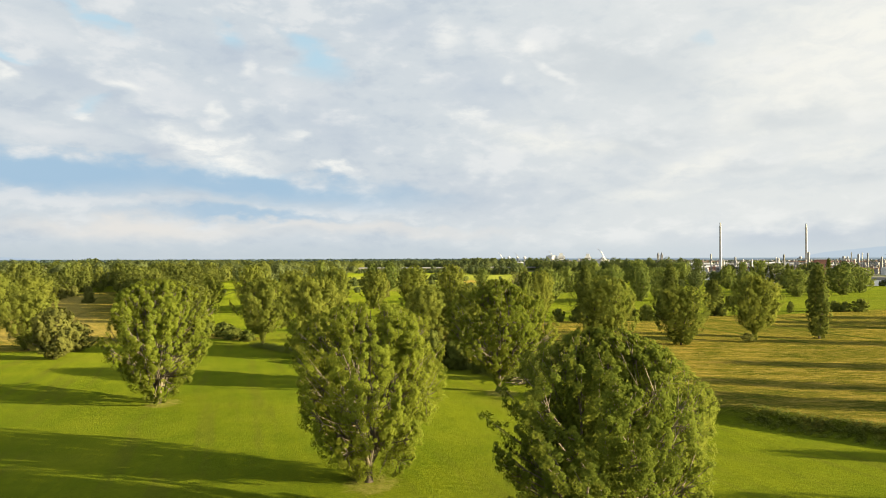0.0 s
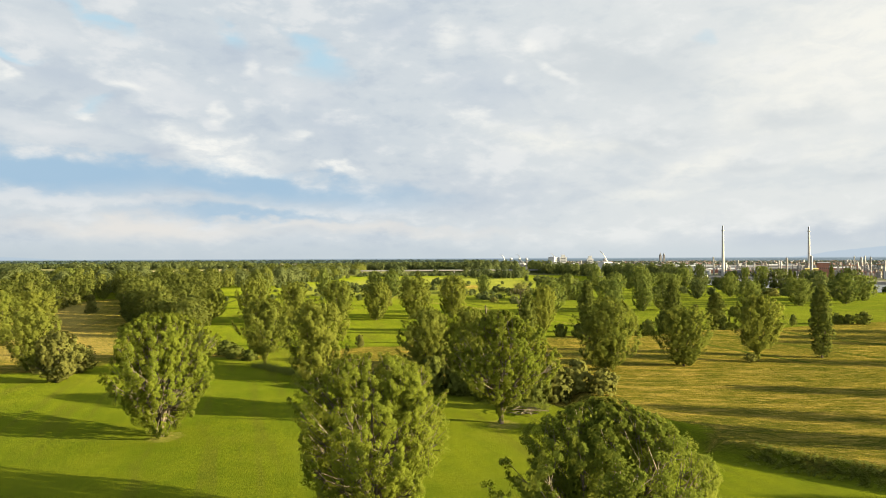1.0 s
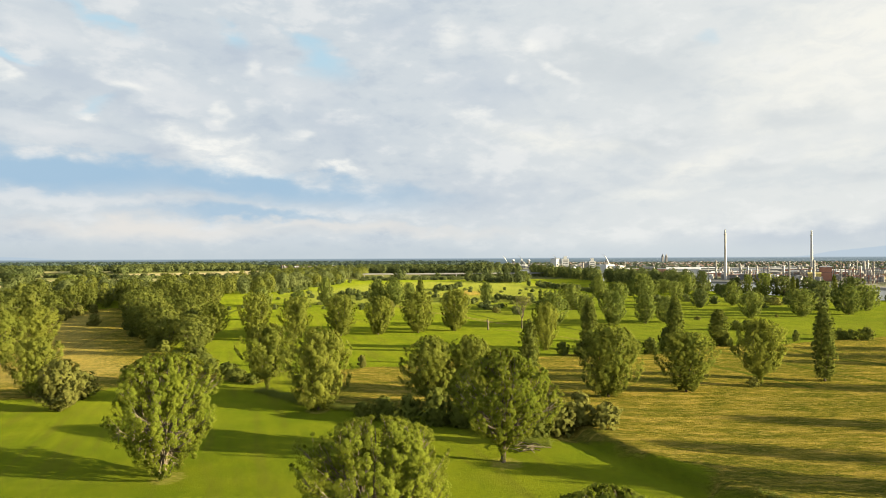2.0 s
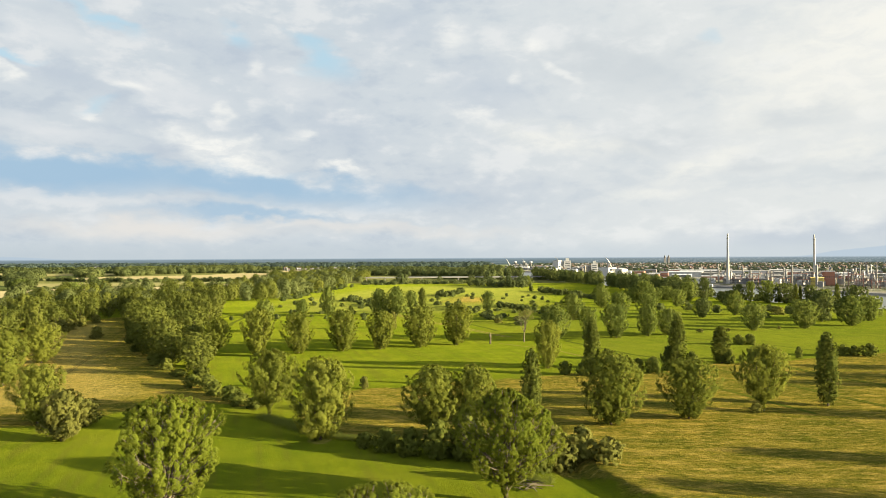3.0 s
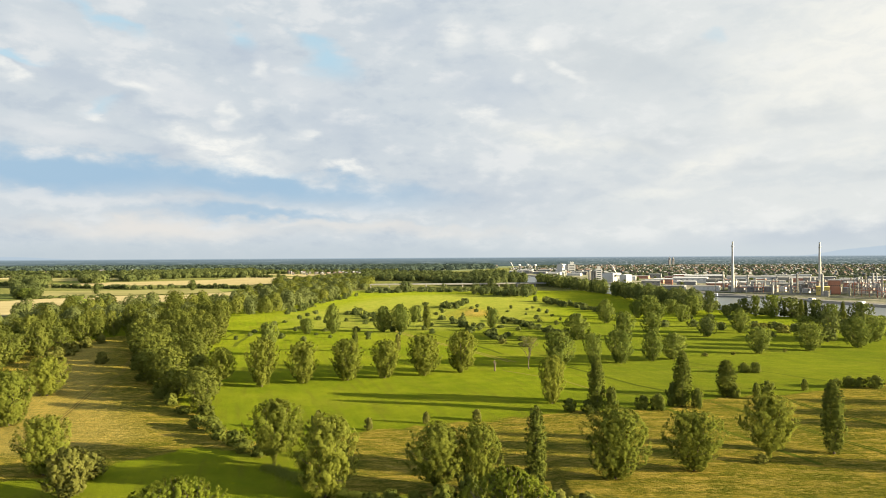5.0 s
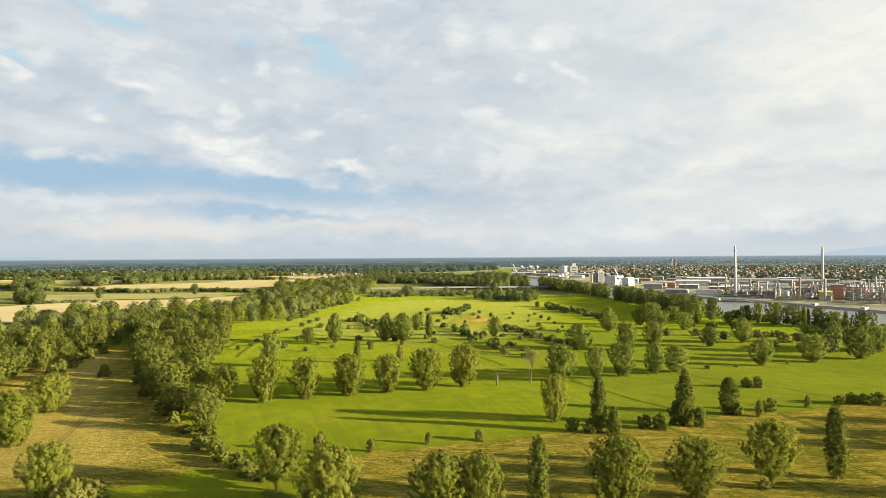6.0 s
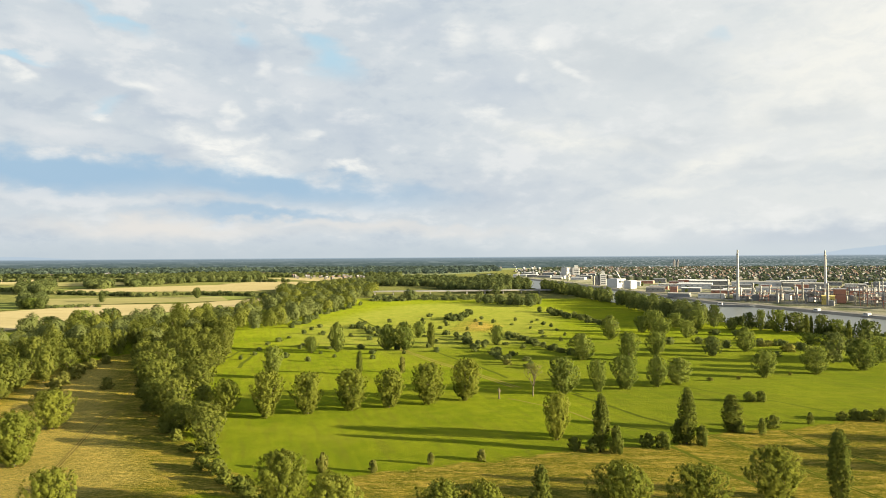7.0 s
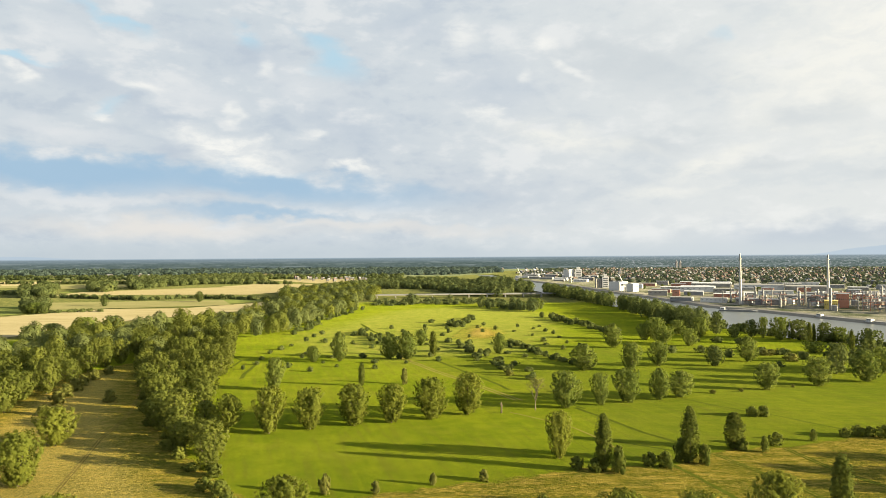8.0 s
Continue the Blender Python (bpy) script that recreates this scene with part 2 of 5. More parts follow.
LEAF = leaf_material("poplar_leaves", (0.086, 0.118, 0.017), (0.194, 0.226, 0.028), (0.29, 0.305, 0.044), 0.50, 0.30)
LEAF_DEEP = leaf_material("deep_poplar_leaves", (0.078, 0.106, 0.017), (0.178, 0.208, 0.030), (0.26, 0.28, 0.042), 0.48, 0.30)
LEAF_MEADOW = leaf_material("meadow_tree_leaves", (0.092, 0.117, 0.021), (0.202, 0.221, 0.038), (0.26, 0.27, 0.048), 0.50, 0.20)
# the meadow leaves again, with haze blue painted in for the farther trees
LEAF_HAZED_FIELD = leaf_material("hazed_field_tree_leaves", (0.082, 0.115, 0.027), (0.184, 0.218, 0.049), (0.24, 0.265, 0.058), 0.50, 0.20)
LEAF_DARK = leaf_material("dark_leaves", (0.074, 0.098, 0.022), (0.155, 0.176, 0.036), (0.20, 0.21, 0.042), 0.48, 0.22)
LEAF_GREY = leaf_material("willow_leaves", (0.108, 0.118, 0.029), (0.182, 0.184, 0.047), (0.22, 0.212, 0.052), 0.45, 0.25)
# the blue of distance haze is painted into the forest's leaf colour
LEAF_HAZED_FOREST = leaf_material("hazed_forest_leaves", (0.046, 0.070, 0.062), (0.076, 0.106, 0.090), (0.09, 0.115, 0.09), 0.40, 0.12)
# extra blue in this leaf colour imitates the haze over the middle distance
LEAF_HAZED_FAR = leaf_material("hazed_wood_leaves", (0.058, 0.082, 0.027), (0.138, 0.162, 0.050), (0.175, 0.195, 0.055), 0.45, 0.16)
# town trees: greyed and blued in the colour itself, as haze would
LEAF_HAZED_TOWN = leaf_material("hazed_town_tree_leaves", (0.046, 0.064, 0.046), (0.088, 0.108, 0.070), (0.10, 0.12, 0.07), 0.40, 0.2)
LEAF_WOOD = leaf_material("mixed_wood_leaves", (0.070, 0.090, 0.020), (0.162, 0.178, 0.037), (0.20, 0.215, 0.042), 0.50, 0.16)
# far woods: some blue-grey haze is put into the leaf colour
LEAF_HAZY = leaf_material("hazy_distant_leaves", (0.058, 0.079, 0.031), (0.134, 0.156, 0.053), (0.17, 0.185, 0.06), 0.42, 0.20)


def plain_material(name, dark, light, scale=1.0, rough=0.75, metal=0.0, bump=0.3, distance=0.03, spec=0.3, stretch=(1, 1, 1), fuzz=0.0):
    """A surface of two tones, with stains at a large scale and grain at a small one."""
    m, g = material(name)
    p = g.scaled(g.node("ShaderNodeNewGeometry").outputs["Position"], stretch)
    big, fine = g.noise(p, scale * 0.25, 3.0), g.noise(p, scale * 4.0, 5.0, 0.6)
    rnd = g.node("ShaderNodeObjectInfo").outputs["Random"]
    t = g.add(g.add(g.mul(big, 0.6), g.mul(fine, 0.5)), g.mul(g.add(rnd, -0.5), 0.2))
    color = g.mix(g.ramp(t, 0.3, 0.8), dark, light)
    finish(g, principled(g, color, rough, metal, fine, bump, distance, spec, fuzz, g.mix(1.0, color, (0.75, 0.75, 0.75), "MULTIPLY")))
    return m


PALE_BARK = plain_material("pale_limb_bark", (0.070, 0.058, 0.040), (0.19, 0.158, 0.112), 1.2, 0.9, 0, 0.8, 0.05, stretch=(3, 3, 0.6))
BARK = plain_material("bark", (0.045, 0.036, 0.025), (0.14, 0.112, 0.078), 1.2, 0.9, 0, 0.8, 0.05, stretch=(3, 3, 0.6))
DEADWOOD = plain_material("dead_wood", (0.085, 0.070, 0.042), (0.165, 0.138, 0.088), 1.5, 0.9, 0, 0.8, 0.05, stretch=(3, 3, 0.6))


def ground_material():
    m, g = material("meadow")
    pos = g.node("ShaderNodeNewGeometry").outputs["Position"]
    dry = g.node("ShaderNodeAttribute", attribute_name="dry").outputs["Fac"]
    wear = g.node("ShaderNodeAttribute", attribute_name="worn").outputs["Fac"]
    town = g.node("ShaderNodeAttribute", attribute_name="built").outputs["Fac"]
    big = g.noise(pos, 0.012, 4.0)
    mid = g.noise(pos, 0.09, 4.0, 0.6)
    tuft = g.noise(pos, 0.9, 4.0, 0.65)
    blade = g.noise(g.scaled(pos, (1, 1, 0.3)), 6.0, 3.0, 0.7)
    rows = g.noise(g.scaled(pos, (0.10, 1.1, 1), (0, 0, 0), 16), 0.35, 4.0, 0.6)
    fresh = g.mix(g.ramp(g.add(g.mul(big, 0.6), g.mul(mid, 0.5)), 0.38, 0.72), (0.066, 0.095, 0.006), (0.107, 0.129, 0.009))
    fresh = g.mix(g.mul(g.ramp(tuft, 0.45, 0.75), 0.6), fresh, (0.061, 0.088, 0.006))
    fresh = g.mix(g.mul(g.ramp(g.noise(g.scaled(pos, (0.4, 1.0, 1)), 0.03, 5.0, 0.65), 0.50, 0.68), 0.5), fresh, (0.112, 0.126, 0.013))
    fresh = g.mix(g.mul(g.ramp(rows, 0.52, 0.72), 0.35), fresh, (0.084, 0.102, 0.007))
    swath = g.noise(g.scaled(g.scaled(pos, (1, 1, 1), (0, 0, 0), -17), (0.30, 0.022, 1)), 1.0, 4.0, 0.6)
    fresh = g.mix(g.mul(g.ramp(swath, 0.50, 0.66), 0.42), fresh, (0.074, 0.078, 0.012))
    fresh = g.mix(g.mul(g.ramp(swath, 0.48, 0.34), 0.30), fresh, (0.116, 0.138, 0.008))
    lean = g.node("ShaderNodeAttribute", attribute_name="lean").outputs["Fac"]
    fresh = g.mix(g.mul(g.ramp(g.add(lean, g.mul(g.add(mid, -0.5), 30.0)), -15.0, 25.0), 0.30), fresh, g.mix(g.ramp(rows, 0.4, 0.62), (0.036, 0.051, 0.010), (0.064, 0.075, 0.015)))
    hay = g.mix(g.ramp(g.add(g.mul(mid, 0.55), g.mul(rows, 0.55)), 0.40, 0.68), (0.046, 0.058, 0.006), (0.150, 0.124, 0.017))
    hay = g.mix(g.mul(g.ramp(tuft, 0.45, 0.7), 0.5), hay, (0.142, 0.118, 0.018))
    flower = g.noise(g.scaled(pos, (0.35, 1.0, 1), (0, 0, 0), -12), 0.22, 5.0, 0.7)
    hay = g.mix(g.mul(g.ramp(flower, 0.50, 0.64), 0.75), hay, (0.270, 0.196, 0.040))
    hay = g.mix(g.mul(g.ramp(flower, 0.50, 0.36), 0.75), hay, (0.052, 0.062, 0.008))
    stalk = g.noise(g.scaled(pos, (0.7, 1.6, 1)), 2.2, 3.0, 0.7)
    hay = g.mix(g.mul(g.ramp(stalk, 0.46, 0.66), 0.6), hay, (0.190, 0.150, 0.026))
    hay = g.mix(g.mul(g.ramp(stalk, 0.46, 0.30), 0.6), hay, (0.056, 0.060, 0.007))
    hay = g.mix(g.mul(g.ramp(big, 0.52, 0.66), 0.5), hay, (0.048, 0.060, 0.007))
    tussock = g.noise(g.scaled(pos, (0.55, 1.0, 1)), 0.75, 5.0, 0.7, 0.6)
    hay = g.mix(g.mul(g.ramp(tussock, 0.52, 0.64), 0.50), hay, (0.285, 0.218, 0.050))
    hay = g.mix(g.mul(g.ramp(tussock, 0.48, 0.36), 0.42), hay, (0.046, 0.054, 0.008))
    hay = g.mix(1.0, hay, (0.74, 0.80, 0.92), "MULTIPLY")
    frayed = g.add(dry, g.add(g.mul(g.add(mid, -0.5), 14.0), g.mul(g.add(tuft, -0.5), 4.0)))
    ripe = g.ramp(frayed, -1.0, 2.5)
    color = g.mix(ripe, fresh, hay)
    dull = g.node("ShaderNodeAttribute", attribute_name="pasture").outputs["Fac"]
    color = g.mix(g.ramp(g.add(dull, g.mul(g.add(big, -0.5), 200.0)), -30.0, 60.0), color, g.mix(g.ramp(mid, 0.35, 0.65), (0.036, 0.046, 0.017), (0.074, 0.078, 0.030)))
    lush = g.node("ShaderNodeAttribute", attribute_name="lush").outputs["Fac"]
    color = g.mix(g.mul(g.ramp(g.add(lush, g.mul(g.add(big, -0.5), 80.0)), -25.0, 45.0), 0.8), color, g.mix(g.ramp(mid, 0.35, 0.65), (0.094, 0.116, 0.020), (0.130, 0.140, 0.030)))
    worn = g.ramp(g.add(wear, g.mul(g.add(tuft, -0.5), 0.8)), 0.25, 0.75)
    color = g.mix(g.mul(worn, 0.65), color, (0.225, 0.190, 0.064))
    yard = g.mix(g.ramp(g.noise(pos, 0.02, 6.0, 0.65), 0.35, 0.65), (0.034, 0.044, 0.024), (0.135, 0.135, 0.118))
    color = g.mix(g.ramp(g.add(town, g.mul(g.add(big, -0.5), 60.0)), -10.0, 10.0), color, yard)
    wooded = g.node("ShaderNodeAttribute", attribute_name="wooded").outputs["Fac"]
    floor = g.mix(g.ramp(g.noise(g.scaled(pos, (0.5, 2.0, 1)), 0.006, 6.0, 0.65), 0.42, 0.62), (0.035, 0.048, 0.030), (0.095, 0.110, 0.070))
    color = g.mix(g.ramp(g.add(wooded, g.mul(g.add(big, -0.5), 160.0)), -20.0, 20.0), color, floor)
    color = g.mix(g.mul(g.ramp(blade, 0.38, 0.70), 0.55), color, g.mix(1.0, color, (0.36, 0.42, 0.36), "MULTIPLY"))
    color = g.mix(g.mul(g.ramp(tuft, 0.50, 0.75), 0.50), color, g.mix(1.0, color, (1.65, 1.55, 1.5), "MULTIPLY"))
    height = g.add(g.add(g.mul(tuft, 0.6), g.mul(blade, 0.5)), g.mul(g.mul(ripe, tussock), 2.2))
    nap = g.mix(1.0, color, g.mix(ripe, (1.30, 1.24, 1.1), (1.98, 1.63, 1.15)), "MULTIPLY")
    finish(g, principled(g, g.mix(1.0, color, g.mix(ripe, (0.62, 0.60, 0.70), (0.42, 0.54, 0.75)), "MULTIPLY"), 0.9, 0.0, height, 1.0, 0.30, 0.0, 1.0, nap))
    return m


def water_material():
    m, g = material("river_water")
    pos = g.node("ShaderNodeNewGeometry").outputs["Position"]
    ripple = g.add(g.noise(g.scaled(pos, (1, 0.5, 1)), 0.5, 4.0), g.mul(g.noise(pos, 0.05, 3.0), 0.6))
    finish(g, principled(g, g.mix(g.noise(pos, 0.01, 4.0), (0.06, 0.07, 0.06), (0.09, 0.10, 0.085)), 0.30, 0.0, ripple, 0.35, 0.3, 0.22))
    return m


MEADOW, WATER = ground_material(), water_material()
STRAW = plain_material("ripe_grain", (0.120, 0.104, 0.050), (0.205, 0.180, 0.105), 0.12, 0.9, 0, 0.4, 0.1, 0.0, (0.3, 2.0, 1), 0.7)
STUBBLE = plain_material("pale_stubble", (0.100, 0.098, 0.042), (0.160, 0.150, 0.075), 0.12, 0.9, 0, 0.4, 0.1, 0.0, (0.3, 2.0, 1), 0.7)
CROP = plain_material("green_crop", (0.048, 0.064, 0.018), (0.085, 0.096, 0.030), 0.12, 0.9, 0, 0.4, 0.1, 0.0, (0.3, 2.0, 1), 1.0)
TRACK = plain_material("worn_path", (0.085, 0.072, 0.020), (0.135, 0.112, 0.036), 0.6, 0.95, spec=0.0, fuzz=1.0)
RUT = plain_material("rutted_soil", (0.072, 0.060, 0.018), (0.115, 0.092, 0.028), 0.6, 0.95, spec=0.0, fuzz=0.5)
FURROW = plain_material("furrow_grass", (0.034, 0.046, 0.006), (0.056, 0.068, 0.009), 0.6, 0.95, spec=0.0, fuzz=0.6)
PLASTER = plain_material("house_plaster", (0.06, 0.058, 0.053), (0.145, 0.138, 0.128), 0.05, 0.8)
CONCRETE = plain_material("concrete", (0.18, 0.175, 0.16), (0.30, 0.29, 0.265), 0.15, 0.85)
PALE_CONCRETE = plain_material("weathered_pale_concrete", (0.33, 0.325, 0.30), (0.48, 0.47, 0.44), 0.15, 0.85)
BANK_STONE = plain_material("dark_bank_stone", (0.075, 0.072, 0.062), (0.165, 0.158, 0.138), 0.3, 0.9)
WHITE = plain_material("white_cladding", (0.42, 0.42, 0.415), (0.58, 0.58, 0.57), 0.1, 0.6)
GREY = plain_material("grey_sheet", (0.13, 0.14, 0.15), (0.24, 0.25, 0.26), 0.1, 0.6)
TILE = plain_material("clay_tiles", (0.075, 0.046, 0.040), (0.145, 0.092, 0.074), 0.3, 0.85)
SLATE = plain_material("slate", (0.10, 0.10, 0.11), (0.20, 0.20, 0.21), 0.3, 0.7)
BRICK = plain_material("brick", (0.26, 0.11, 0.07), (0.40, 0.20, 0.14), 0.3, 0.85)
OCHRE = plain_material("ochre_cladding", (0.45, 0.36, 0.10), (0.58, 0.47, 0.16), 0.2, 0.7)
STEEL = plain_material("grey_steel", (0.20, 0.20, 0.195), (0.36, 0.36, 0.35), 0.3, 0.5, 0.3)
GLASS = plain_material("dark_windows", (0.03, 0.035, 0.04), (0.08, 0.09, 0.10), 0.3, 0.15, 0, 0.05, 0.01, 0.5)

# ---------------------------------------------------------------- shorthand for things and parts


def mesh_of(name, verts, faces, mat, smooth=False):
    me = bpy.data.meshes.new(name)
    me.from_pydata([tuple(v) for v in verts], [], [tuple(f) for f in faces])
    if mat:
        me.materials.append(mat)
    if smooth:
        me.polygons.foreach_set("use_smooth", [True] * len(me.polygons))
    me.update()
    return me


def leaf_mesh(name, leaves, mat, tone=None):
    """Many loose leaves at once, from an array of shape (n, 3, 3)."""
    n = len(leaves)
    me = bpy.data.meshes.new(name)
    me.vertices.add(3 * n), me.loops.add(3 * n), me.polygons.add(n)
    me.vertices.foreach_set("co", np.asarray(leaves, np.float32).ravel())
    me.loops.foreach_set("vertex_index", np.arange(3 * n, dtype=np.int32))
    me.polygons.foreach_set("loop_start", np.arange(0, 3 * n, 3, dtype=np.int32))
    me.materials.append(mat)
    me.update(calc_edges=True)
    if tone is not None:
        me.attributes.new("tone", "FLOAT", "POINT").data.foreach_set("value", np.repeat(tone, 3).astype(np.float32))
    return me


def part(name, data, parent, label="", m=None):
    """Links a mesh as one part under a thing or a part; a bmesh comes as (bmesh, material)."""
    if isinstance(data, tuple):
        bm, mat = data
        data = bpy.data.meshes.new(name)
        bm.to_mesh(data)
        bm.free()
        data.materials.append(mat)
    ob = new(name, data)
    ob.parent = parent
    if m is not None:
        ob.matrix_basis = m
    return tagged(ob, label)


def thing(name, label, category, m=None, group="", kind=""):
    ob = new(name)
    ob.empty_display_size = 0.5
    if m is not None:
        ob.matrix_basis = m
    return tagged(ob, label, category, group, kind)


# ---------------------------------------------------------------- the lie of the land
RIVER_FAR = [(160, 3400), (199, 2835), (276, 2329), (322, 2135), (353, 1776), (380, 1588), (405, 1417), (424, 1208), (463, 1117), (505, 990), (545, 860), (640, 560), (760, 200), (860, -300)]
RIVER_NEAR = [(90, 3400), (130, 2700), (160, 2200), (205, 1750), (235, 1473), (280, 1219), (300, 975), (330, 857), (345, 783), (385, 714), (425, 640), (500, 430), (600, 130), (680, -300)]
RIVER = RIVER_NEAR + RIVER_FAR[::-1]
DRY_RIGHT = [(-45, 254), (-25, 264), (-4, 271), (12, 276), (43, 288), (67, 295), (82, 291), (110, 316), (153, 327), (209, 348), (330, 380),
             (330, 40), (120, 50), (64, 101), (55, 111), (46, 120), (46, 130), (31, 153), (20, 160), (9, 178), (-12, 189), (-31, 192), (-48, 215)]
DRY_LEFT = [(-250, 195), (-131, 202), (-117, 205), (-106, 217), (-90, 237), (-77, 232), (-62, 222), (-60, 235), (-85, 262), (-98, 276), (-147, 347), (-182, 413),
            (-246, 550), (-280, 590), (-305, 500), (-290, 420), (-275, 384), (-268, 345), (-262, 290), (-300, 250)]
MOUND = [(-12, 752), (2, 850), (23, 907), (45, 850), (56, 805), (39, 740)]
DITCH = [(30, 158), (46, 119), (55, 110), (64, 101), (90, 78), (130, 45), (200, 0)]
FAR_WOODS = [(-4900, 3050), (-1900, 3150), (-1300, 3350), (-901, 3500), (-456, 3125), (-37, 3223), (170, 3600), (260, 4990), (-4900, 4990)]
TERRACE = DITCH + [(420, 0), (420, 400), (30, 400)]
BUILT = [(330, 1900), (385, 1640), (420, 1400), (450, 1190), (490, 1110), (540, 980), (620, 760), (800, 300), (3000, 300), (4900, 2500), (3000, 4700), (500, 4700), (260, 2700)]


def inside(x, y, poly):
    """How many metres the places lie inside a polygon (outside: negative)."""
    best = np.full(np.shape(x), 1e9)
    odd = np.zeros(np.shape(x), bool)
    for (ax, ay), (bx, by) in zip(poly, poly[1:] + poly[:1]):
        k = np.clip(((x - ax) * (bx - ax) + (y - ay) * (by - ay)) / ((bx - ax) ** 2 + (by - ay) ** 2), 0, 1)
        best = np.minimum(best, np.hypot(x - ax - k * (bx - ax), y - ay - k * (by - ay)))
        if ay != by:
            odd ^= ((ay > y) != (by > y)) & (x < (bx - ax) * (y - ay) / (by - ay) + ax)
    return np.where(odd, best, -best)


def along(x, y, line):
    """Metres to a line of straight pieces."""
    best = np.full(np.shape(x), 1e9)
    for (ax, ay), (bx, by) in zip(line, line[1:]):
        k = np.clip(((x - ax) * (bx - ax) + (y - ay) * (by - ay)) / ((bx - ax) ** 2 + (by - ay) ** 2), 0, 1)
        best = np.minimum(best, np.hypot(x - ax - k * (bx - ax), y - ay - k * (by - ay)))
    return best


def ground_z(x, y):
    """The height of the ground."""
    x, y = np.asarray(x, float), np.asarray(y, float)
    z = 0.22 * np.sin(x / 31 + y / 47) + 0.16 * np.sin(x / 17 - y / 26 + 1.0) + 0.10 * np.sin(y / 11 + x / 40)
    z = z * np.clip(1.4 - np.hypot(x, y) / 1200, 0, 1)
    d, side = along(x, y, DITCH), np.clip(inside(x, y, TERRACE) / 1.3, -1, 1)
    z += 1.0 * (side + 1) * np.exp(-np.maximum(d - 4, 0) / 45) - 0.25 * np.exp(-((d - 2) / 3.0) ** 2) * (side < 0)
    z += 1.2 * np.clip(inside(x, y, MOUND) / 30, 0, 1)
    return z - 8.0 * np.clip((inside(x, y, RIVER) + 10) / 14, 0, 1)


def graded(inner, step, outer, growth):
    v, s = [0.0], step
    while v[-1] < outer:
        if v[-1] > inner:
            s *= growth
        v.append(v[-1] + s)
    return np.array(v)


def build_ground():
    gx = graded(150, 1.8, 4900, 1.05)
    gx = np.concatenate([-gx[:0:-1], gx])
    gy = graded(190, 1.7, 4900, 1.035)
    gy = np.concatenate([-graded(60, 8.0, 1800, 1.15)[:0:-1], gy])
    X, Y = np.meshgrid(gx, gy)
    x, y = X.ravel(), Y.ravel()
    nx, ny = len(gx), len(gy)
    i = np.arange(nx * ny).reshape(ny, nx)
    faces = np.stack([i[:-1, :-1], i[:-1, 1:], i[1:, 1:], i[1:, :-1]], -1).reshape(-1, 4)
    me = mesh_of("ground", np.stack([x, y, ground_z(x, y)], 1), faces, MEADOW, True)
    dry = np.maximum(np.maximum(inside(x, y, DRY_RIGHT), inside(x, y, DRY_LEFT)), inside(x, y, MOUND))
    for name, values in (("dry", dry), ("built", inside(x, y, BUILT)), ("wooded", np.maximum(inside(x, y, FAR_WOODS), y - 4300)), ("pasture", np.maximum(y - 1330, inside(x, y, [(-4900, 500), (-460, 560), (-500, 860), (-330, 1000), (-200, 1500), (-300, 2000), (-4900, 2000)]))), ("lean", inside(x, y, [(20, 270), (60, 330), (70, 400), (40, 470), (-60, 560), (-60, 700), (250, 700), (420, 560), (380, 330), (200, 330), (90, 285)])), ("lush", np.minimum(-6 * inside(x, y, MOUND), 0) + inside(x, y, [(-150, 640), (-60, 600), (60, 640), (110, 760), (150, 1000), (120, 1180), (0, 1240), (-90, 1200), (-150, 1000), (-190, 800)])), ("worn", np.clip(np.maximum(inside(x, y, MOUND) / 40, inside(x, y, DRY_LEFT) / 60), 0, 0.55) + sum(np.clip(1.4 - np.hypot(x - px, (y - py) * 0.8) / 3.2, 0, 0.5) for px, py in ((-8.6, 82.4), (-52, 129.5), (11.5, 138), (-35, 187), (-5, 190))))):
        me.attributes.new(name, "FLOAT", "POINT").data.foreach_set("value", values.astype(np.float32))
    return tagged(new("ground", me), "flat green meadow with dry golden hay grass", "meadow", kind="structure")


ground = build_ground()


def strip(name, line, width, mat, label, category, lift=0.04, wander=0.0):
    """A band along a line, draped over the ground."""
    pts = []
    for (ax, ay), (bx, by) in zip(line, line[1:]):
        n = max(2, int(math.hypot(bx - ax, by - ay) / 4))
        pts += [(ax + (bx - ax) * k / n, ay + (by - ay) * k / n) for k in range(n)]
    pts.append(line[-1])
    v = []
    for k, (x, y) in enumerate(pts):
        a, b = pts[max(0, k - 1)], pts[min(len(pts) - 1, k + 1)]
        d = math.hypot(b[0] - a[0], b[1] - a[1])
        ex, ey = -(b[1] - a[1]) / d, (b[0] - a[0]) / d
        half = width / 2 * (1 + wander * noise.noise((x * 0.2, y * 0.2, 3.3)))
        off = wander * noise.noise((x * 0.05, y * 0.05, 8.1)) * width
        for s in (-1, 1):
            px, py = x + ex * (s * half + off), y + ey * (s * half + off)
            v.append((px, py, float(ground_z(px, py)) + lift))
    f = [(2 * k, 2 * k + 1, 2 * k + 3, 2 * k + 2) for k in range(len(pts) - 1)]
    return tagged(new(name, mesh_of(name, v, f, mat)), label, category, kind="structure")


def sheet(name, outline, mat, z, label, category, kind="structure"):
    me = mesh_of(name, [(x, y, z) for x, y in outline], [range(len(outline))], mat)
    return tagged(new(name, me), label, category, kind=kind)


sheet("water", RIVER, WATER, -1.8, "broad calm grey river with faint ripples", "river")

